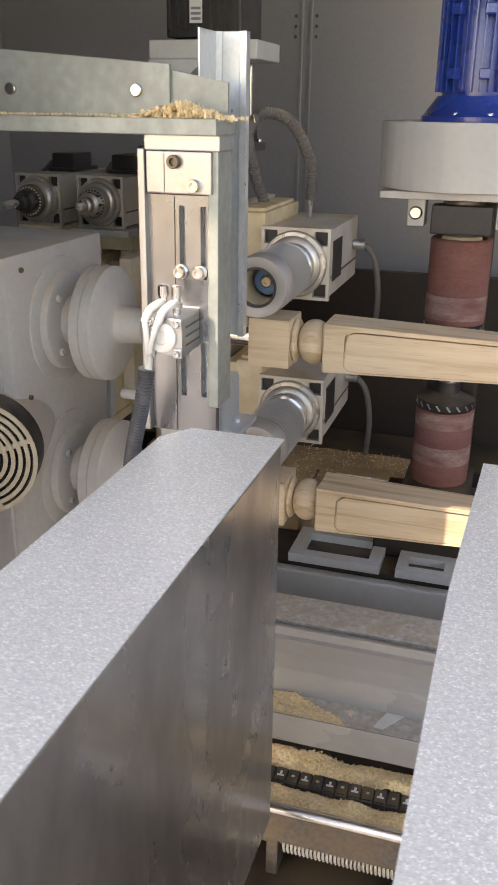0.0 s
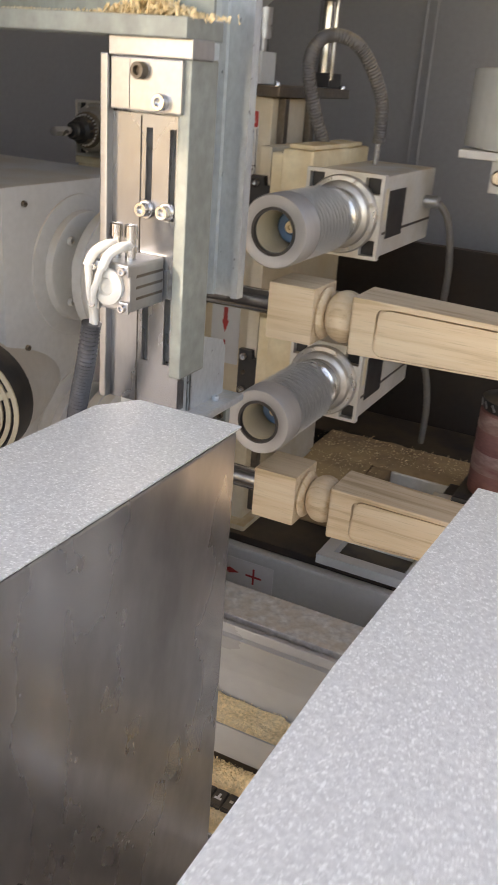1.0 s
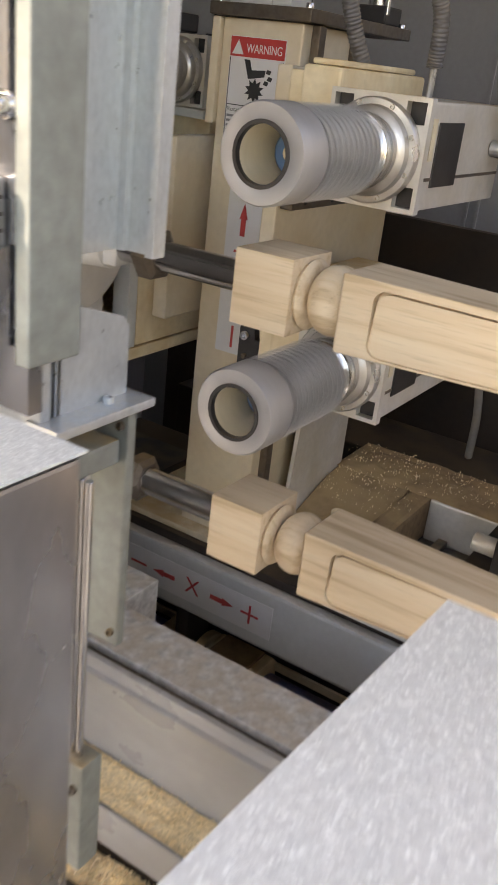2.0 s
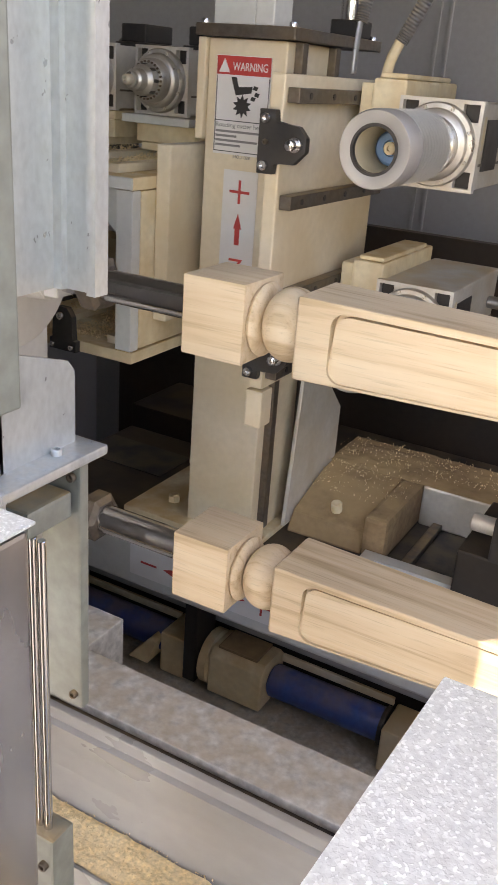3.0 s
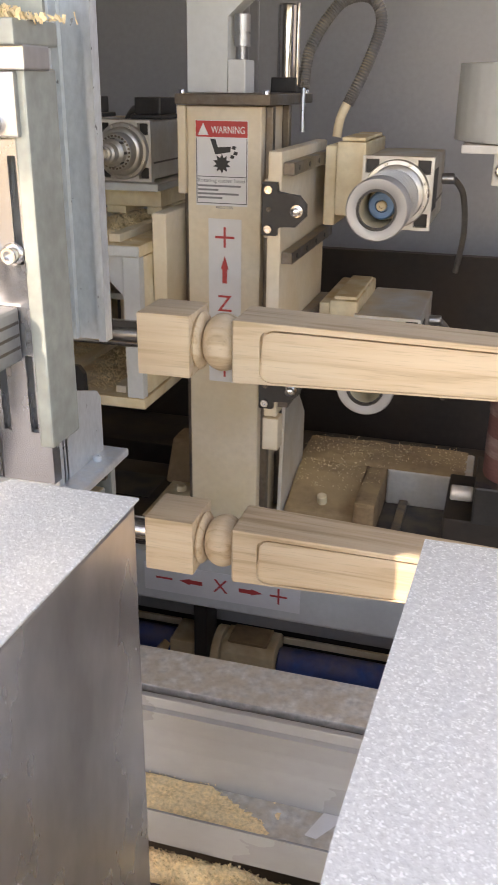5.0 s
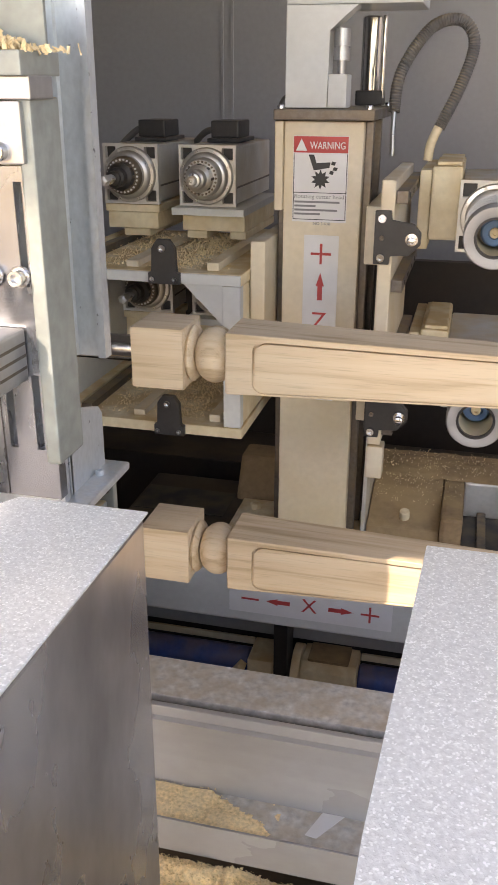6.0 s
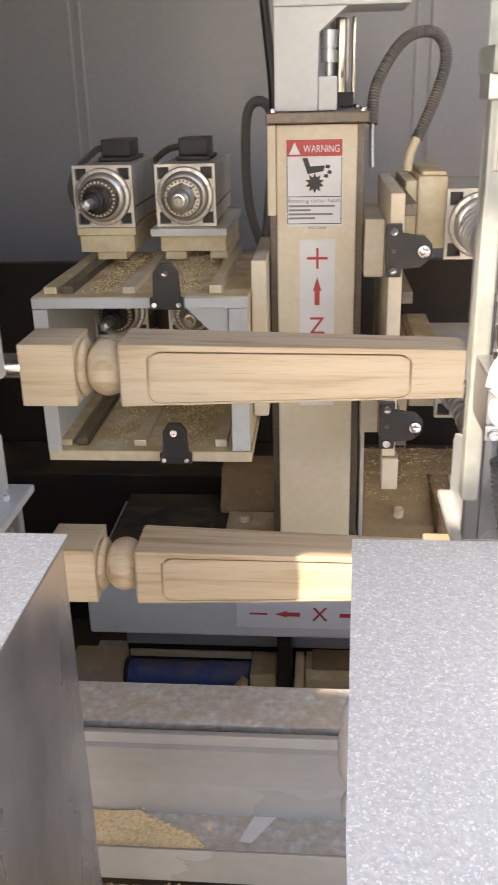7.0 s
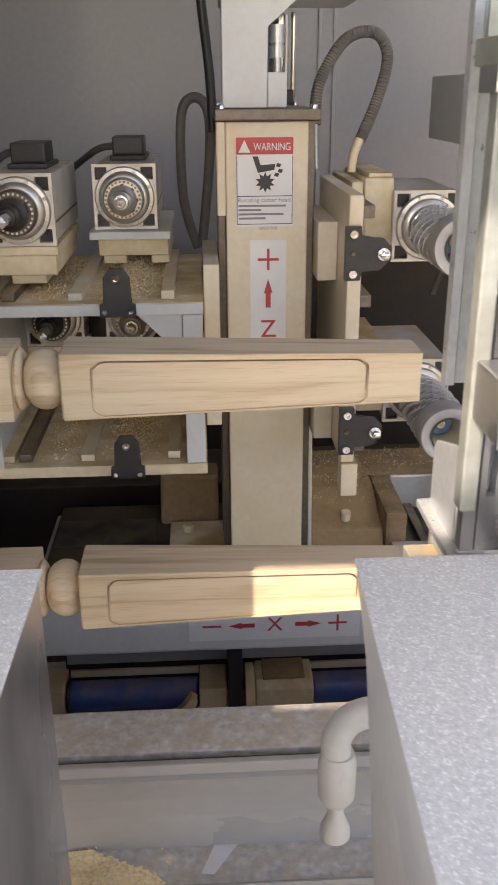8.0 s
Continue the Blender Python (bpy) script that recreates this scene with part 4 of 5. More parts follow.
def axis_marks(parent, cx, cz, face, vertical, letter):
    """Red plus, arrow, letter, arrow and minus along an axis sticker."""
    def bar(u0, u1, v0, v1):
        a = (u0, u1, v0, v1) if not vertical else (v0, v1, u0, u1)
        part("mark", box(cx + a[0], cx + a[1], face - 0.0013, face - 0.0006, cz + a[2], cz + a[3], 0), "red", parent)

    def arrow(u, s):
        o = [(u - s * 0.032, -0.0095), (u + s * 0.002, -0.0095), (u + s * 0.002, -0.016), (u + s * 0.034, 0), (u + s * 0.002, 0.016), (u + s * 0.002, 0.0095), (u - s * 0.032, 0.0095)]
        k = 0.62
        o = [(cx + a, cz + b * k) if not vertical else (cx + b * k, cz + a) for a, b in o]
        part("arrow", prism(o, "y", face - 0.0013, face - 0.0006), "red", parent)
    d = 0.162
    bar(d - 0.024, d + 0.024, -0.0028, 0.0028)
    bar(d - 0.0028, d + 0.0028, -0.024, -0.003)
    bar(d - 0.0028, d + 0.0028, 0.003, 0.024)
    bar(-d - 0.024, -d + 0.024, -0.0028, 0.0028)
    arrow(0.084, 1)
    arrow(-0.084, -1)
    lettering(letter, 0.058, cx, face - 0.001, cz, parent, "red", "lettering")


za = part("z_axis_sticker", box(-0.052, 0.030, 1.5134, 1.5149, 0.800, 1.205, 0), "label", car, "white sticker with red arrows along the vertical axis")
axis_marks(za, -0.011, 1.000, 1.5134, True, "Z")
xa = part("x_axis_sticker", box(-0.218, 0.222, 1.4354, 1.4369, 0.200, 0.285, 0), "label", car, "white sticker with red arrows along the travel axis")
axis_marks(xa, 0.002, 0.243, 1.4354, False, "X")
# nut housing that runs on the screw
TY, TZ = 1.62, -0.10
part("nut_ring", lathe((-0.070, TY, TZ), (1, 0, 0), [(0, 0.04), (0.002, 0.078), (0.026, 0.078), (0.030, 0.06)], 32), "dusty", car, "", True)
part("nut_housing", prism([(TY - 0.066, TZ - 0.07), (TY + 0.066, TZ - 0.07), (TY + 0.066, TZ + 0.045), (TY + 0.045, TZ + 0.068), (TY - 0.045, TZ + 0.068), (TY - 0.066, TZ + 0.045)], "x", -0.039, 0.124, 0.006), "dusty", car, "sawdust-coated nut housing")
part("nut_cover", box(-0.02, 0.10, TY - 0.05, TY + 0.04, TZ + 0.0685, TZ + 0.078, 0.004), "brown", car, "wood dust caked on the nut")
part("nut_wedge", prism([(-0.30, TZ - 0.06), (-0.232, TZ - 0.06), (-0.205, TZ + 0.02), (-0.225, TZ + 0.03)], "y", TY - 0.075, TY + 0.02, 0.004), "dusty", car)
part("nut_arm", box(-0.118, -0.078, TY - 0.07, TY + 0.03, TZ - 0.06, 0.166, 0.004), "black", car, "black oily arm between nut and saddle")
part("nut_flange", box(-0.200, -0.122, TY - 0.06, TY + 0.06, TZ - 0.075, TZ + 0.052, 0.006), "dusty", car)
part("screw_tube", rod((-0.575, TY, TZ), (-0.201, TY, TZ), 0.045, 24), "tubeblue", car, "dull blue screw cover tube", True)
part("screw_tube", rod((0.126, TY, TZ), (0.452, TY, TZ), 0.045, 24), "tubeblue", car, "dull blue screw cover tube", True)
for x in (-0.572, 0.449):
    part("collar", rod((x - 0.006, TY, TZ), (x + 0.006, TY, TZ), 0.051, 24), "black", car, "", True)
for x0, x1 in ((-0.574, -0.202), (0.127, 0.450)):
    part("tube_bar", box(x0, x1, TY + 0.047, TY + 0.056, TZ + 0.03, TZ + 0.052, 0.001), "beige", car, "pale bar behind the tube")
part("screw_block", box(-0.74, -0.580, TY - 0.06, TY + 0.06, TZ - 0.09, TZ + 0.055, 0.005), "beige", car)
part("screw_block", box(0.458, 0.74, TY - 0.06, TY + 0.06, TZ - 0.09, TZ + 0.035, 0.005), "beige", car)
part("screw_bed", box(-0.74, 0.80, TY - 0.12, TY + 0.3, TZ - 0.13, TZ - 0.092, 0.004), "cast", car)
part("screw_web", box(-0.60, 0.80, TY + 0.12, TY + 0.16, TZ - 0.091, 0.166, 0.004), "dark", car)

# sawdust covered base blocks behind the column
part("dusty_ramp", prism([(1.63, 0.346), (1.95, 0.346), (1.95, 0.462), (1.82, 0.448), (1.66, 0.395)], "x", 0.118, 0.318, 0.006), "brown", car, "wood dust banked against the column")
part("casting_wall", box(0.3185, 0.378, 1.625, 1.95, 0.346, 0.454, 0.012), "brown", car, "casting wall coated in wood dust")
part("rear_casting", box(0.3785, 0.62, 1.872, 2.06, 0.346, 0.456, 0.006), "motor", car, "grey casting with a thick coat of dust")
# shade at the bottom of the well, painted with a black sheet
part("casting_well_shade", box(0.379, 0.615, 1.625, 1.870, 0.3455, 0.349, 0), "black", car, "black sheet painting the shade in the casting well")
part("well_brace", box(0.42, 0.445, 1.63, 1.868, 0.350, 0.366, 0.003), "darksteel", car)
part("rear_ledge", box(0.12, 0.3775, 1.951, 2.06, 0.346, 0.462, 0.008), "brown", car)
bm = bmesh.new()
grid = [[bm.verts.new((0.11 + 0.49 * i / 40, 1.875 + 0.20 * j / 26, 0.456 + 0.026 * max(0.0, math.sin(math.pi * i / 40) * math.sin(math.pi * j / 26)) ** 0.5 * (0.55 + 0.5 * noise.noise(Vector((i * 0.21, j * 0.16, 7)))) + 0.003 * noise.noise(Vector((i * 0.5, j * 0.4, 2))))) for j in range(27)] for i in range(41)]
for i in range(40):
    for j in range(26):
        bm.faces.new((grid[i][j], grid[i + 1][j], grid[i + 1][j + 1], grid[i][j + 1]))
part("dust_bank", bm, "brown", car, "lumpy bank of golden brown wood dust", True)
part("ramp_bolt", rod((0.22, 1.70, 0.40), (0.22, 1.69, 0.432), 0.014, 10), "dusty", car, "", True)
bm = bmesh.new()
for _ in range(900):
    c = Vector((rng.uniform(0.12, 0.60), rng.uniform(1.74, 2.03), 0.0))
    if c.y < 1.88 and c.x > 0.37:
        continue
    c.z = (0.474 if c.y > 1.88 else 0.459 if c.x > 0.318 else 0.46 - 0.33 * max(0, 1.83 - c.y)) + 0.012 * rng.random() ** 2
    m = Matrix.Translation(c) @ Euler([rng.uniform(0, 6) for _ in range(3)]).to_matrix().to_4x4()
    q = rng.uniform(0.001, 0.003)
    bm.faces.new([bm.verts.new(m @ Vector(v)) for v in ((-q, -q * 0.5, 0), (q, -q * 0.4, q * 0.3), (q, q * 0.5, 0), (-q, q * 0.5, q * 0.3))])
part("wood_dust", bm, "sawdust", car, "scattered wood dust")
part("left_block", prism([(1.81, 0.346), (1.98, 0.346), (1.98, 0.47), (1.88, 0.47)], "x", -0.30, -0.13, 0.012), "brown", car, "dusty brown casting beside the column")

# ---- sanding unit on the carriage ----
sand = thing("sanding_unit", "upright sanding unit with blue motor and two red-brown drums", "sanding unit", (0.72, 1.65, 0.35))
SX, SY = 0.725, 1.64
part("belt_housing", prism([(SX - 0.02 + 0.215 * math.cos(radians(180 + 10 * k)), 1.70 + 0.20 * math.sin(radians(180 + 10 * k))) for k in range(19)] + [(SX + 0.195, 2.13), (SX - 0.235, 2.13)], "z", 1.388, 1.550, 0.006), "white", sand, "large light grey belt housing", True)
part("base_flange", box(0.518, 0.93, 1.53, 1.88, 1.368, 1.386, 0.003), "grey", sand)
mot = part("motor_flange", lathe((SX, SY + 0.03, 1.551), (0, 0, 1), [(0, 0.135), (0.012, 0.135), (0.016, 0.128), (0.05, 0.105), (0.06, 0.098)], 48), "blue", sand, "glossy blue motor flange", True)
body = part("motor_body", lathe((SX, SY + 0.03, 1.60), (0, 0, 1), [(0, 0.088), (0.34, 0.088), (0.36, 0.08)], 48), "blue", sand, "finned glossy blue motor", True)
for k in range(30):
    a = 2 * math.pi * k / 30
    part("fin", box(0.084, 0.106, -0.0022, 0.0022, 1.62, 1.93, 0.0008, None, Matrix.Translation((SX, SY + 0.03, 0)) @ Matrix.Rotation(a, 4, "Z")), "blue", body)
for a, z in ((-120, 1.66), (-80, 1.66), (-120, 1.80), (-80, 1.80), (-50, 1.70)):
    part("lug", box(0.10, 0.122, -0.013, 0.013, z - 0.012, z + 0.012, 0.003, None, Matrix.Translation((SX, SY + 0.03, 0)) @ Matrix.Rotation(radians(a), 4, "Z")), "blue", body)
for k in range(6):
    a = radians(-150 + 40 * k)
    bolt(sand, (SX + 0.12 * math.cos(a), SY + 0.03 + 0.12 * math.sin(a), 1.563), (0, 0, 1), 0.009)
part("clamp_bar", box(0.65, 0.80, 1.535, 1.60, 1.285, 1.355, 0.004), "black", sand, "dark clamp bar with chrome end caps")
for x in (0.61, 0.83):
    part("ear", box(x - 0.022, x + 0.022, 1.555, 1.62, 1.30, 1.368, 0.003), "grey", sand)
    part("end_cap", lathe((x, 1.556, 1.334), (0, -1, 0), [(0, 0.017), (0.012, 0.017), (0.016, 0.013)], 20), "chrome", sand, "", True)
part("clamp_top", rod((SX, SY - 0.05, 1.356), (SX, SY - 0.05, 1.368), 0.05, 24), "darksteel", sand, "", True)
part("spindle", rod((SX, SY, 0.50), (SX, SY, 1.30), 0.03, 24), "chrome", sand, "polished spindle", True)
upper = part("upper_drum", lathe((SX, SY, 1.045), (0, 0, 1), [(0, 0.078), (0.006, 0.080), (0.218, 0.080), (0.222, 0.076), (0.222, 0.066), (0.212, 0.064), (0.212, 0.03)], 48), "abrasive", sand, "red-brown abrasive drum, worn pale in a band", True)
part("drum_plug", lathe((SX, SY, 1.258), (0, 0, 1), [(0, 0.055), (0.014, 0.05), (0.018, 0.03)], 20), "bone", sand, "", True)
lower = part("lower_drum", lathe((SX, SY, 0.585), (0, 0, 1), [(0, 0.078), (0.006, 0.080), (0.212, 0.080), (0.216, 0.076)], 48), "abrasive", sand, "dark red abrasive drum, worn pale in a band", True)
for drum, z0, z1 in ((upper, 1.058, 1.122), (lower, 0.752, 0.796), (lower, 0.645, 0.70)):
    part("worn_band", lathe((SX, SY, z0), (0, 0, 1), [(0, 0.0798), (0.004, 0.0806), (z1 - z0 - 0.004, 0.0806), (z1 - z0, 0.0798)], 48, None, False), "worncloth", drum, "pale worn band clogged with dust", True)
hub = part("cutter_hub", lathe((SX, SY, 0.802), (0, 0, 1), [(0, 0.076), (0.004, 0.079), (0.026, 0.079), (0.030, 0.06), (0.045, 0.036), (0.075, 0.034)], 40), "black", sand, "black hub with bright slanting ribs", True)
hub2 = part("cutter_hub", lathe((SX, SY, 1.022), (0, 0, 1), [(0, 0.06), (0.004, 0.078), (0.020, 0.078), (0.022, 0.07)], 40), "black", sand, "black hub with bright slanting ribs", True)
for h, z in ((hub, 0.816), (hub2, 1.032)):
    for k in range(18):
        part("rib", box(0.077, 0.0805, -0.0025, 0.0025, -0.009, 0.009, 0.0006, None, Matrix.Translation((SX, SY, z)) @ Matrix.Rotation(2 * math.pi * k / 18, 4, "Z") @ Matrix.Rotation(radians(38), 4, "X")), "alum", h)
part("foot_block", box(0.63, 0.82, 1.54, 1.75, 0.48, 0.583, 0.006), "black", sand, "dark bearing block")
part("foot_stand", box(0.56, 0.90, 1.56, 1.85, 0.346, 0.478, 0.006), "dark", sand)
for x in (0.60, 0.85):
    part("side_knob", rod((x - 0.028, 1.60, 0.535), (x + 0.028, 1.60, 0.535), 0.020, 16), "motor", sand, "", True)
part("backbone", box(0.66, 0.80, 1.74, 1.90, 0.35, 1.366, 0.006), "dark", sand, "dark upright behind the drums")

# ---- left spindle box on the vertical slide ----
lbx = thing("spindle_box", "cream box carrier with sliding spindle motors, covered in dust", "spindle carrier", (-0.4, 1.6, 0.9))
part("top_plate", box(-0.645, -0.160, 1.345, 1.93, 1.080, 1.106, 0.003), "dusty", lbx, "dusty top plate")
part("bottom_plate", box(-0.645, -0.160, 1.345, 1.93, 0.712, 0.738, 0.003), "dusty", lbx, "dusty bottom plate")
part("side_wall", box(-0.644, -0.622, 1.347, 1.92, 0.739, 1.079, 0.002), "white", lbx)
part("side_wall", box(-0.200, -0.162, 1.375, 1.92, 0.739, 1.079, 0.010), "dusty", lbx, "", True)
part("front_upright", box(-0.205, -0.163, 1.346, 1.374, 0.739, 1.079, 0.002), "white", lbx, "pale front upright")
part("front_upright", box(-0.644, -0.610, 1.340, 1.3465, 0.739, 1.079, 0.002), "white", lbx, "pale front upright")
part("edge_strip", box(-0.644, -0.161, 1.338, 1.3445, 1.081, 1.105, 0.002), "white", lbx, "scuffed pale front edge")
part("side_screw", rod((-0.163, 1.50, 0.99), (-0.158, 1.50, 0.99), 0.012, 14), "motor", lbx)
part("gusset", prism([(-0.206, 1.079), (-0.30, 1.079), (-0.206, 0.985)], "y", 1.352, 1.365, 0.001), "white", lbx)
part("gusset", prism([(-0.621, 0.739), (-0.53, 0.739), (-0.621, 0.83)], "y", 1.80, 1.815, 0.001), "white", lbx)
part("slide_block", box(-0.159, -0.124, 1.42, 1.76, 0.80, 1.17, 0.004), "beige", lbx, "cream slide block on the column rail")
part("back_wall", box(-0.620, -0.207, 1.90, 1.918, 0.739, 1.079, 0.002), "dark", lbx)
for z in (1.106, 0.738):
    for x in (-0.57, -0.235):
        part("slide_rail", box(x - 0.014, x + 0.014, 1.375, 1.90, z + 0.0005, z + 0.019, 0.002), "darksteel" if x < -0.4 else "beige", lbx, "slide rail with dust at its end")
    part("track_strip", box(-0.445, -0.415, 1.375, 1.90, z + 0.0005, z + 0.016, 0.002), "beige", lbx)
    part("track_strip", box(-0.625, -0.595, 1.375, 1.90, z + 0.0005, z + 0.016, 0.002), "dusty", lbx)
    k = part("stop_plate", prism([(-0.375, z - 0.026), (-0.300, z - 0.026), (-0.300, z + 0.0), (-0.310, z + 0.0), (-0.310, z + 0.055), (-0.324, z + 0.074), (-0.352, z + 0.074), (-0.365, z + 0.055), (-0.365, z + 0.0), (-0.375, z + 0.0)], "y", 1.328, 1.344, 0.002), "black", lbx, "black stop plate with a chrome damper")
    bolt(k, (-0.338, 1.328, z + 0.055), (0, -1, 0), 0.009)
    bolt(k, (-0.364, 1.328, z - 0.014), (0, -1, 0), 0.006)
    bolt(k, (-0.311, 1.328, z - 0.014), (0, -1, 0), 0.006)
for z in (1.127, 0.760):
    bm = bmesh.new()
    for _ in range(3200):
        u = rng.random()
        c = Vector((-0.33 + rng.gauss(0, 0.035) if u < 0.7 else -0.49 + rng.gauss(0, 0.03), 1.78 - 0.40 * rng.random() ** 1.7, z - 0.020))
        c.z += 0.022 * rng.random() ** 1.5 * max(0.1, 1 - (1.78 - c.y) / 0.36)
        m = Matrix.Translation(c) @ Euler([rng.uniform(0, 6) for _ in range(3)]).to_matrix().to_4x4()
        s = rng.uniform(0.0010, 0.0030)
        bm.faces.new([bm.verts.new(m @ Vector(q)) for q in ((-s, -s * 0.5, 0), (s, -s * 0.4, s * 0.3), (s, s * 0.5, 0), (-s, s * 0.5, s * 0.3))])
    part("wood_dust", bm, "sawdust", lbx, "loose wood dust")


def spindle_motor(name, x, y, z, size, length, label, group, cap=True):
    """Square spindle motor: extruded casing with open corners, end frame, round flange with a ring of holes and a collet."""
    t = thing(name, label, "spindle motor", (x, y + length / 2, z - size / 2), group)
    h = size / 2
    c = part("casing", box(x - h + 0.004, x + h - 0.004, y + 0.018, y + length, z - h + 0.004, z + h - 0.004, 0.004), "motor", t)
    # front plate with a square pocket in each corner
    p, w = 0.007, size * 0.19
    cut = [-h, -h + p, -h + p + w, h - p - w, h - p, h]
    bm = slotted([x + q for q in cut], [z + q for q in cut], {(1, 1), (3, 1), (1, 3), (3, 3)}, y, y + 0.016)
    part("end_plate", bm, "motor", t, "cast end plate with square corner pockets")
    # black backing sheet paints the shade inside the corner pockets
    part("pocket_shade", box(x - h + 0.005, x + h - 0.005, y + 0.0165, y + 0.0178, z - h + 0.005, z + h - 0.005, 0), "black", t)
    part("casing_seam", box(x + h - 0.0045, x + h - 0.0025, y + 0.02, y + length - 0.005, z - h * 0.42, z - h * 0.36, 0), "darksteel", t)
    fl = part("flange", lathe((x, y - 0.0005, z), (0, -1, 0), [(0, h * 0.93), (0.010, h * 0.93), (0.013, h * 0.90), (0.014, h * 0.80), (0.024, h * 0.77), (0.028, h * 0.70), (0.029, h * 0.64), (0.040, h * 0.62)], 48), "flange", t, "bright round end flange", True)
    for q in range(8):
        a = radians(22 + 45 * q)
        bolt(fl, (x + h * 0.85 * math.cos(a), y - 0.013, z + h * 0.85 * math.sin(a)), (0, -1, 0), 0.0042, "motor")
    if cap:
        part("terminal_box", box(x - h * 0.52, x + h * 0.52, y + length * 0.42, y + length * 0.72, z + h + 0.008, z + h + 0.052, 0.005), "black", t, "black terminal box")
        part("terminal_rim", box(x - h * 0.6, x + h * 0.6, y + length * 0.38, y + length * 0.80, z + h - 0.003, z + h + 0.008, 0.003), "black", t)
    return t, fl


def collet(t, x, y, z, h, dark, bit):
    """Bearing ring with a circle of balls, slotted collet nut, and a bit or a bare shaft end."""
    n = part("bearing_ring", lathe((x, y - 0.040, z), (0, -1, 0), [(0, h * 0.60), (0.003, h * 0.64), (0.014, h * 0.62), (0.017, h * 0.58), (0.017, h * 0.46)], 40), "darksteel" if dark else "flange", t, "", True)
    for q in range(26):
        a = 2 * math.pi * q / 26
        part("ball", rod((x + h * 0.53 * math.cos(a), y - 0.0565, z + h * 0.53 * math.sin(a)), (x + h * 0.53 * math.cos(a), y - 0.0605, z + h * 0.53 * math.sin(a)), 0.0028, 6), "label" if dark else "darksteel", n)
    bm = lathe((x, y - 0.056, z), (0, -1, 0), [(0, h * 0.40), (0.003, h * 0.45), (0.022, h * 0.45), (0.026, h * 0.40), (0.030, h * 0.33), (0.052, h * 0.31), (0.056, h * 0.24), (0.064, h * 0.22), (0.066, h * 0.10)], 32)
    part("collet_nut", bm, "black" if dark else "flange", t, "black collet nut" if dark else "dusty bright collet nut", True)
    for q in range(8):
        a = 2 * math.pi * q / 8
        m = Matrix.Translation((x, y - 0.068, z)) @ Matrix.Rotation(a, 4, "Y")
        part("nut_notch", box(-0.0035, 0.0035, -0.009, 0.009, h * 0.44, h * 0.47, 0.0008, None, m), "darksteel" if dark else "black", t)
    if bit:
        part("router_bit", lathe((x, y - 0.118, z), (0, -1, 0), [(0, 0.009), (0.018, 0.009), (0.018, 0.0125), (0.070, 0.0125), (0.073, 0.005)], 5), "knife", t, "short bright router bit")
    else:
        part("shaft_end", lathe((x, y - 0.118, z), (0, -1, 0), [(0, 0.012), (0.018, 0.011), (0.021, 0.008), (0.021, 0.004), (0.016, 0.003)], 16), "motor", t, "", True)


LEFT = []
H = 0.075
for z, y, tag in ((1.284, 1.685, "upper"), (0.975, 1.77, "lower")):
    for x, dark in ((-0.546, True), (-0.339, False)):
        t, fl = spindle_motor("spindle_motor", x, y, z, 0.150, 0.40, "dusty silver spindle motor with a " + ("black collet and bit" if dark else "bright collet"), "left spindle motors", tag == "upper")
        collet(t, x, y, z, H, dark, dark)
        zb = 1.126 if tag == "upper" else 0.758
        part("slide_plate", box(x - 0.075 - (0 if dark else 0.012), x + (0.076 if dark else 0.105), y - (0.002 if dark else 0.035), y + 0.36, z - H - 0.020, z - H - 0.001, 0.003), "dusty" if dark else "white", t, "dusty slide plate" if dark else "pale slide plate")
        part("carrier", box(x - 0.070, x + (0.070 if dark else 0.098), y + 0.004, y + 0.35, zb + 0.020, z - H - 0.0205, 0.003), "dusty", t)
        for f0, f1 in ((-0.060, -0.005), (0.055, 0.10)) if not dark else ((-0.030, 0.045),):
            part("slide_foot", box(x + f0, x + f1, y + 0.01, y + 0.34, zb, zb + 0.0195, 0.003), "dusty", t)
        if tag == "upper":
            bend = -0.055 if dark else -0.03
            part("cable", tube([(x - 0.03, y + 0.22, z + H + 0.028), (x - 0.07, y + 0.23, z + H + 0.020), (x - 0.085 + bend, y + 0.24, z + 0.03), (x - 0.085 + bend, y + 0.22, z - 0.03), (x - 0.060 + bend / 2, y + 0.17, z - 0.075)] if dark else [(x - 0.03, y + 0.24, z + H + 0.028), (x - 0.08, y + 0.27, z + H + 0.02), (x - 0.13, y + 0.33, z + H - 0.01), (x - 0.20, y + 0.43, z + H - 0.06)], 0.009, 10), "rubber", t, "black motor cable", True)
        LEFT.append(t)

# ---- right slide plate and its two cutter spindles ----
rpl = thing("slide_plate", "cream slide plate with black stop brackets, dusty", "slide plate", (0.157, 1.55, 0.95))
part("plate", box(0.140, 0.170, 1.335, 1.80, 0.735, 1.32, 0.004), "beige", rpl)
part("plate_foot", box(0.140, 0.178, 1.325, 1.37, 0.655, 0.734, 0.004), "beige", rpl)
part("slide_block", box(0.095, 0.139, 1.47, 1.76, 1.12, 1.25, 0.004), "beige", rpl)
part("slide_block", box(0.095, 0.139, 1.47, 1.76, 0.74, 0.86, 0.004), "beige", rpl)
for z in (1.285, 1.10, 0.92, 0.77):
    part("slide_rail", box(0.1705, 0.195, 1.345, 1.79, z - 0.013, z + 0.013, 0.002), "darksteel", rpl, "oiled slide rail")
    for k in range(4):
        part("rail_hole", rod((0.195, 1.39 + 0.1 * k, z), (0.1965, 1.39 + 0.1 * k, z), 0.006, 10), "black", rpl)
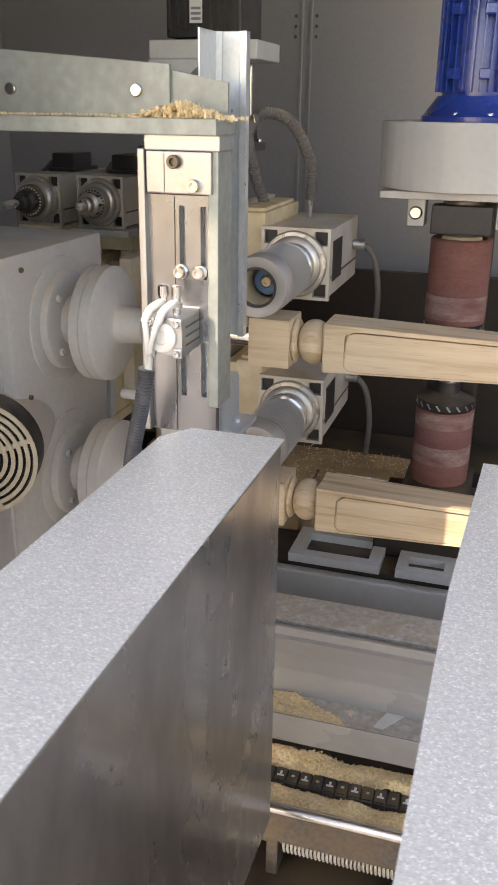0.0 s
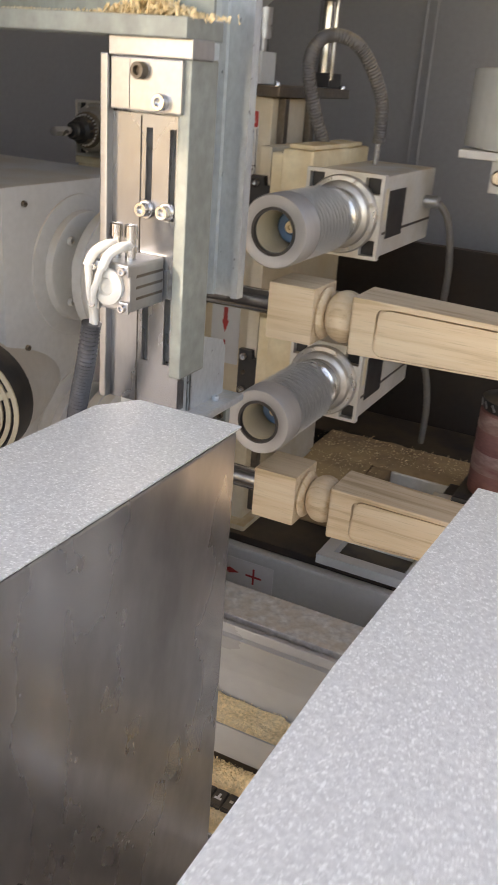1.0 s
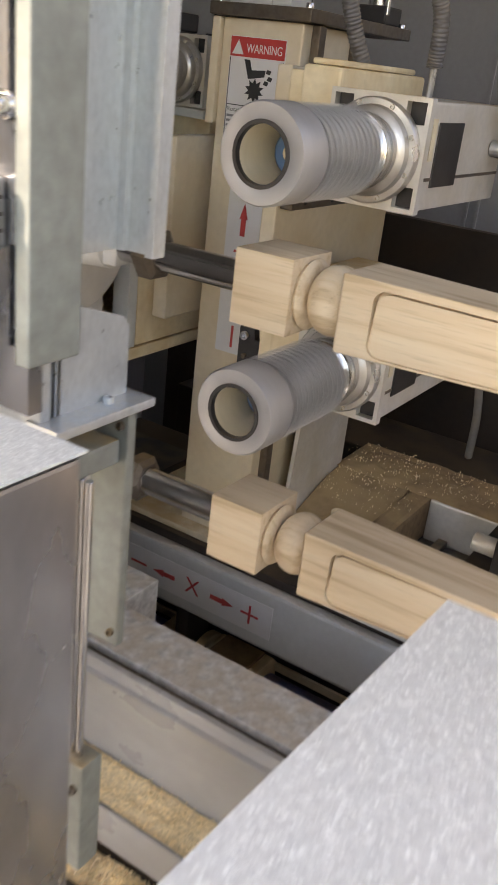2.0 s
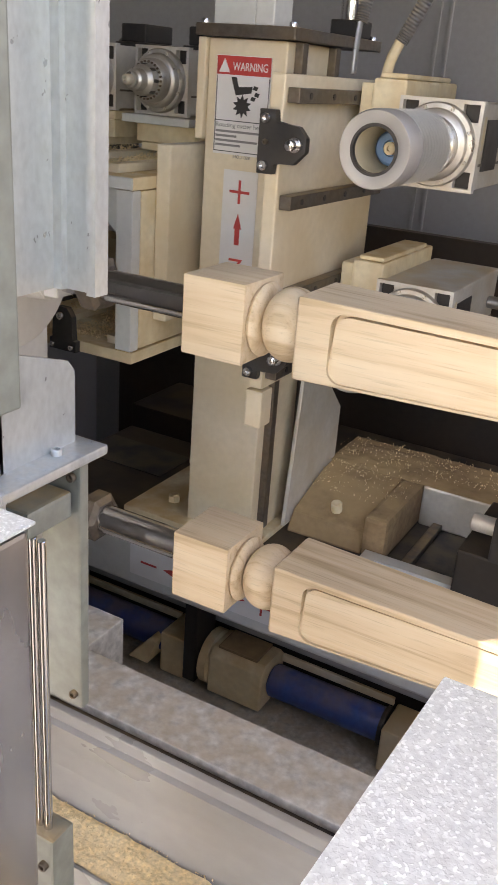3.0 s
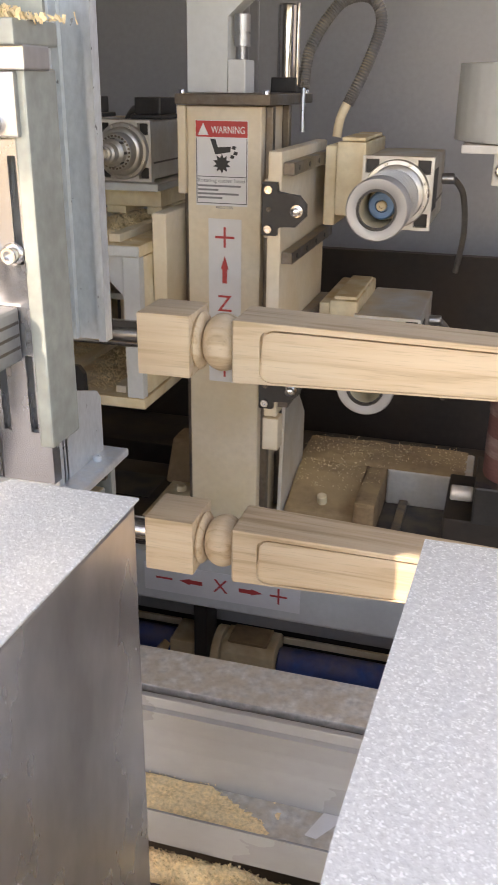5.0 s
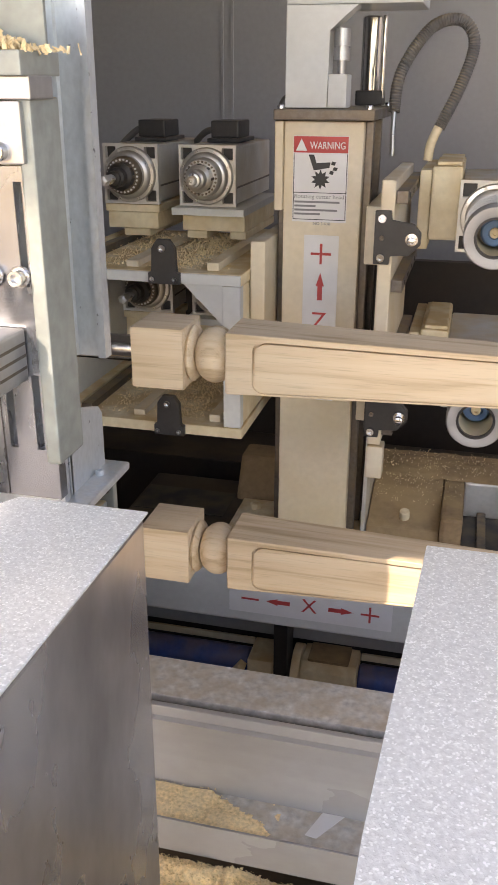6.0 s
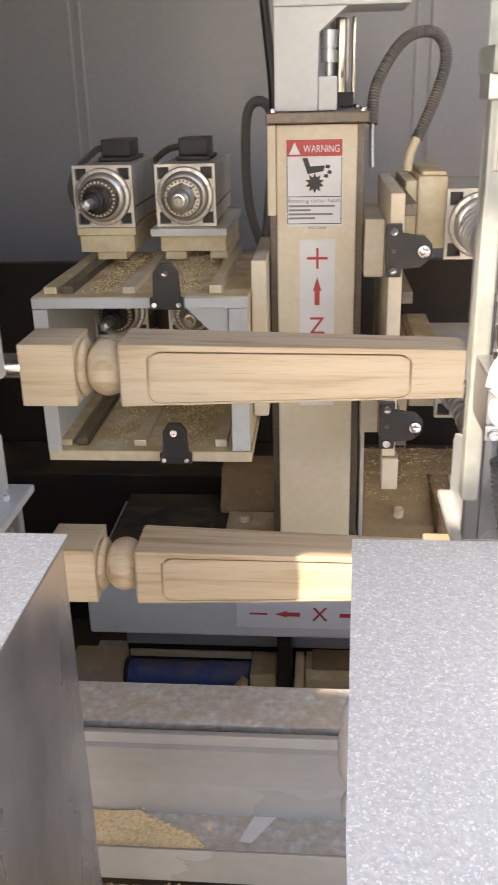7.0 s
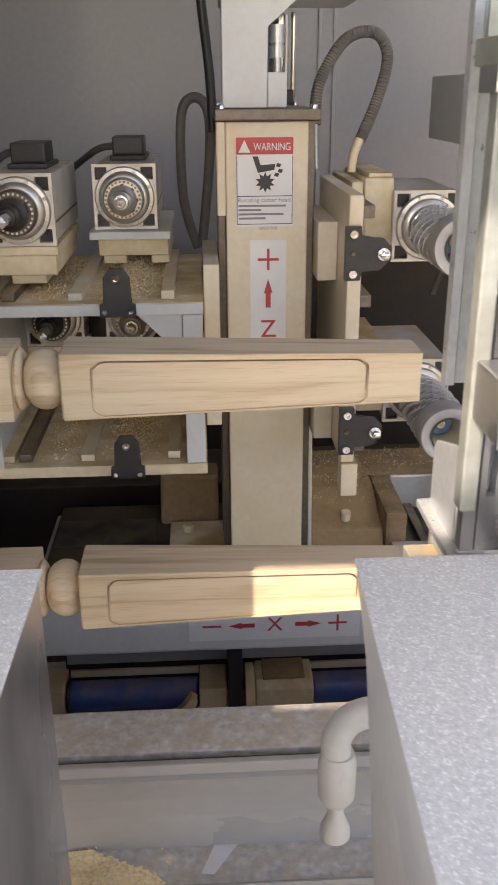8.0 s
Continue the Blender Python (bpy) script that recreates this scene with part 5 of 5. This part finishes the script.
for z in (1.205, 0.815):
    k = part("stop_bracket", prism([(0.132, z - 0.055), (0.165, z - 0.055), (0.165, z - 0.035), (0.205, z - 0.035), (0.228, z - 0.012), (0.228, z + 0.012), (0.212, z + 0.030), (0.165, z + 0.034), (0.165, z + 0.055), (0.132, z + 0.055)], "y", 1.318, 1.334, 0.002), "black", rpl, "black stop bracket with chrome damper tip")
    bolt(k, (0.148, 1.318, z + 0.04), (0, -1, 0), 0.009)
    bolt(k, (0.148, 1.318, z), (0, -1, 0), 0.005, "darksteel")
    bolt(k, (0.148, 1.318, z - 0.04), (0, -1, 0), 0.009)
    part("damper_tip", lathe((0.21, 1.318, z), (0, -1, 0), [(0, 0.013), (0.01, 0.013), (0.01, 0.009), (0.03, 0.009), (0.032, 0.005)], 16), "chrome", k, "", True)

RIGHT, CUTTERS, KNIFE = [], [], []
RX, RY, RS = 0.375, 1.62, 0.165
for z, label in ((1.215, "silver spindle motor with a ribbed grey cutter head"), (0.835, "dusty silver spindle motor with a ribbed cutter head")):
    t, fl = spindle_motor("cutter_spindle", RX, RY, z, RS, 0.36, label, "cutter spindles", False)
    h = RS / 2
    part("slide_plate", box(0.197, 0.225, RY + 0.03, RY + 0.36, z - 0.085, z + 0.10, 0.004), "dusty", t, "dust-covered slide plate")
    part("motor_seat", box(0.226, RX - h + 0.003, RY + 0.02, RY + 0.34, z - 0.06, z + 0.11, 0.006), "dusty", t)
    part("top_clamp", box(0.235, 0.292, RY + 0.03, RY + 0.30, z + 0.1105, z + 0.120, 0.004), "dusty", t)
    part("yellow_label", box(RX + h - 0.0042, RX + h - 0.0022, RY + 0.025, RY + 0.040, z - 0.005, z + 0.055, 0), "bone", t, "yellow edge label")
    part("name_plate", box(RX + h - 0.0045, RX + h - 0.0015, RY + 0.05, RY + 0.15, z - 0.045, z + 0.05, 0.001), "black", t, "dark name plate")
    part("connector", box(RX - 0.05, RX + 0.05, RY + 0.365, RY + 0.43, z - 0.05, z + 0.05, 0.01), "black", t)
    part("cable_gland", rod((RX + h - 0.003, RY + 0.30, z + 0.01), (RX + h + 0.03, RY + 0.30, z + 0.01), 0.014, 14), "alum", t, "", True)
    part("cable", tube([(RX + h + 0.028, RY + 0.30, z + 0.01), (RX + h + 0.055, RY + 0.31, z - 0.03), (RX + h + 0.065, RY + 0.34, z - 0.13), (RX + h + 0.05, RY + 0.40, z - 0.25)], 0.008, 10), "rubber", t, "", True)
    part("shaft_collar", lathe((RX, RY - 0.04, z), (0, -1, 0), [(0, 0.050), (0.008, 0.056), (0.03, 0.056), (0.034, 0.048), (0.05, 0.046)], 40), "chrome", t, "polished shaft collar", True)
    # the head turns on its own axis, so it is drawn round its own origin
    me = bpy.data.meshes.new("cutter_head")
    rows = [(0, 0.030), (0.001, 0.050)]
    for k in range(11):
        d = 0.003 + k * 0.0150
        rows += [(d, 0.0555), (d + 0.0090, 0.0555), (d + 0.0094, 0.0440), (d + 0.0146, 0.0440)]
    rows += [(0.170, 0.0635), (0.222, 0.0635), (0.2265, 0.061), (0.2265, 0.041), (0.2255, 0.0395)]
    bm = lathe((0, 0, 0), (0, -1, 0), rows, 56, None, False)
    bmesh.ops.recalc_face_normals(bm, faces=bm.faces)
    for f in bm.faces:
        f.smooth = True
    bm.to_mesh(me)
    bm.free()
    me.set_sharp_from_angle(angle=radians(35))
    me.materials.append(M["cutter"])
    cut = new("cutter_head", me)
    cut.parent = t
    cut.location = Vector((RX, RY - 0.085, z)) - SHIFT[t.name]
    tagged(cut, "steel cutter head set with rows of knives")
    SHIFT[cut.name] = Vector()
    o = (0, 0, 0)
    part("bore_rim", lathe(o, (0, -1, 0), [(0.2250, 0.0415), (0.2285, 0.0415), (0.2285, 0.0365), (0.220, 0.036)], 48, None, False), "black", cut, "", True)
    part("bore", lathe(o, (0, -1, 0), [(0.222, 0.0365), (0.10, 0.0362), (0.10, 0.001)], 48, None, False), "bone", cut, "cream dust-lined bore", True)
    part("bore_hub", lathe(o, (0, -1, 0), [(0.100, 0.029), (0.148, 0.029), (0.152, 0.025), (0.152, 0.014), (0.146, 0.013)], 36), "hubblue", cut, "pale blue hub", True)
    part("bore_bolt", lathe(o, (0, -1, 0), [(0.146, 0.0105), (0.158, 0.0105), (0.160, 0.008), (0.160, 0.0045), (0.154, 0.004), (0.154, 0.0005)], 20), "dusty", cut, "", True)
    if not KNIFE:
        kb = box(-0.0075, 0.0075, -0.0034, 0.0034, -0.002, 0.0138, 0.0008)
        KNIFE.append(bpy.data.meshes.new("knife"))
        kb.to_mesh(KNIFE[0])
        kb.free()
        KNIFE[0].materials.append(M["knife"])
    for q in range(12):
        for kk in range(11):
            kn = new("knife", KNIFE[0])
            kn.parent = cut
            kn.matrix_local = Matrix.Rotation(radians(30 * q + 11 * kk), 4, "Y") @ Matrix.Translation((0, -0.0078 - kk * 0.0150, 0.0490)) @ Matrix.Rotation(radians(15), 4, "Y") @ Matrix.Rotation(radians(3), 4, "Z")
    CUTTERS.append(cut)
    RIGHT.append(t)

# hoses that travel with the carriage
hz = thing("cable_loop", "grey corrugated cable hose arching over the slide", "cable hose", (0.2, 1.7, 1.3))
part("hose", tube([(0.118, 1.74, 1.44), (0.128, 1.76, 1.53), (0.19, 1.78, 1.625), (0.26, 1.78, 1.64), (0.292, 1.78, 1.59), (0.27, 1.76, 1.50), (0.228, 1.74, 1.405)], 0.0145, 14, None, 0.10, 0.006), "rubber", hz, "", True)
part("wire_end", tube([(0.228, 1.74, 1.41), (0.212, 1.735, 1.37), (0.207, 1.73, 1.33)], 0.011, 10), "dusty", hz, "", True)
part("wire_end", tube([(0.118, 1.74, 1.445), (0.118, 1.735, 1.40), (0.120, 1.73, 1.34)], 0.006, 8), "alum", hz, "", True)
hl = thing("cable_loop", "black cable hose behind the column", "cable hose", (-0.2, 1.9, 1.2))
part("hose", tube([(-0.17, 1.95, 1.12), (-0.205, 1.95, 1.25), (-0.205, 1.94, 1.45), (-0.175, 1.93, 1.50), (-0.138, 1.92, 1.475), (-0.132, 1.92, 1.38), (-0.15, 1.92, 1.2), (-0.16, 1.92, 1.13)], 0.013, 12), "rubber", hl, "", True)
hk = thing("cable_hose", "black cable running up behind the motor post", "cable hose", (-0.12, 1.9, 1.5))
part("hose", tube([(-0.125, 1.86, 1.42), (-0.13, 1.86, 1.55), (-0.15, 1.87, 1.75), (-0.17, 1.88, 2.0)], 0.012, 10), "black", hk, "", True)


# ---- what moves ----
TRAVEL = [(0.0, -0.827), (0.5, -0.829), (1.0, -0.829), (1.5, -0.829), (2.0, -0.817), (2.2, -0.812), (2.7, -0.812), (3.3, -0.812), (3.5, -0.823), (4.0, -0.830), (4.25, -0.766),
          (4.5, -0.696), (5.0, -0.556), (5.5, -0.419), (6.0, -0.282), (6.5, -0.140), (6.8, -0.056), (7.0, -0.002), (7.2, 0.040), (7.4, 0.052), (7.7, 0.051), (8.0, 0.049)]
FEED = [(0.0, -0.220), (1.5, -0.220), (1.8, -0.205), (2.0, -0.180), (2.2, -0.128), (2.5, -0.045), (2.8, -0.006), (3.1, 0.0), (8.0, 0.0)]
LIFT = [(0.0, 0.022), (0.5, 0.031), (1.0, 0.043), (1.5, 0.058), (2.2, 0.066), (2.8, 0.076), (3.5, 0.083), (4.0, 0.079), (4.5, 0.063), (5.2, 0.050), (6.3, 0.023), (7.0, 0.005), (7.5, 0.0), (8.0, 0.0)]
LOW_LIFT = [(0.0, 0.045), (0.5, 0.054), (1.0, 0.065), (1.5, 0.079), (2.2, 0.083), (3.5, 0.083), (4.0, 0.079), (4.5, 0.063), (5.2, 0.050), (6.3, 0.023), (7.0, 0.005), (7.5, 0.0), (8.0, 0.0)]
OUT = [(0.0, 0.0), (7.5, 0.0), (7.75, -0.11), (8.0, -0.23)]
STROKE = [(0.0, -0.375), (2.2, -0.365), (2.4, -0.31), (2.8, -0.10), (3.1, -0.01), (3.3, 0.0), (8.0, 0.0)]


def along(rows, t):
    """The value between the rows, straight from one to the next."""
    for (a, u), (b, v) in zip(rows, rows[1:]):
        if t <= b:
            return u + (v - u) * (t - a) / (b - a)
    return rows[-1][1]


def motions():
    times = [k * 0.25 for k in range(33)]
    for ob in (car, sand, hl, hk):
        b = ob.location.copy()
        walk(ob, [(t, pose(b.x + along(TRAVEL, t), b.y + along(FEED, t), b.z)) for t in times])
    # the cable loop swings round its clamped end while the cutters stand forward
    b = hz.location.copy()
    rows = []
    for t in times:
        k = along(STROKE, t) / -0.375
        a = radians(-150 * k)
        x = 0.228 + 0.025 * k - 0.028 * math.cos(a) + 0.04 * math.sin(a)
        y = 1.74 - 0.30 * k - 0.028 * math.sin(a) - 0.04 * math.cos(a)
        rows.append((t, pose(x + along(TRAVEL, t), y + along(FEED, t), b.z + along(LIFT, t) - 0.10 * k, 0, 0, -150 * k)))
    walk(hz, rows)
    for ob in (lbx, rpl, *LEFT):
        b = ob.location.copy()
        out = OUT if ob is LEFT[0] else [(0.0, 0.0), (8.0, 0.0)]
        walk(ob, [(t, pose(b.x + along(TRAVEL, t), b.y + along(FEED, t) + along(out, t), b.z + along(LIFT, t))) for t in times])
    for ob in RIGHT:
        b = ob.location.copy()
        low = b.z < 0.9
        walk(ob, [(t, pose(b.x + along(TRAVEL, t), b.y + along(FEED, t) + along(STROKE, t), b.z + (1.6 * along(LOW_LIFT, t) - 0.03 if low else along(LIFT, t)))) for t in times])
    for ob in CUTTERS:
        b, turn, rows = ob.location.copy(), 0.0, []
        for k in range(241):
            rows.append((k / 30, pose(b.x, b.y, b.z, 0, turn % 360, 0)))
            turn += 86 * min(1, max(0.0, (7.3 - k / 30) / 1.6)) ** 1.5
        walk(ob, rows)


motions()
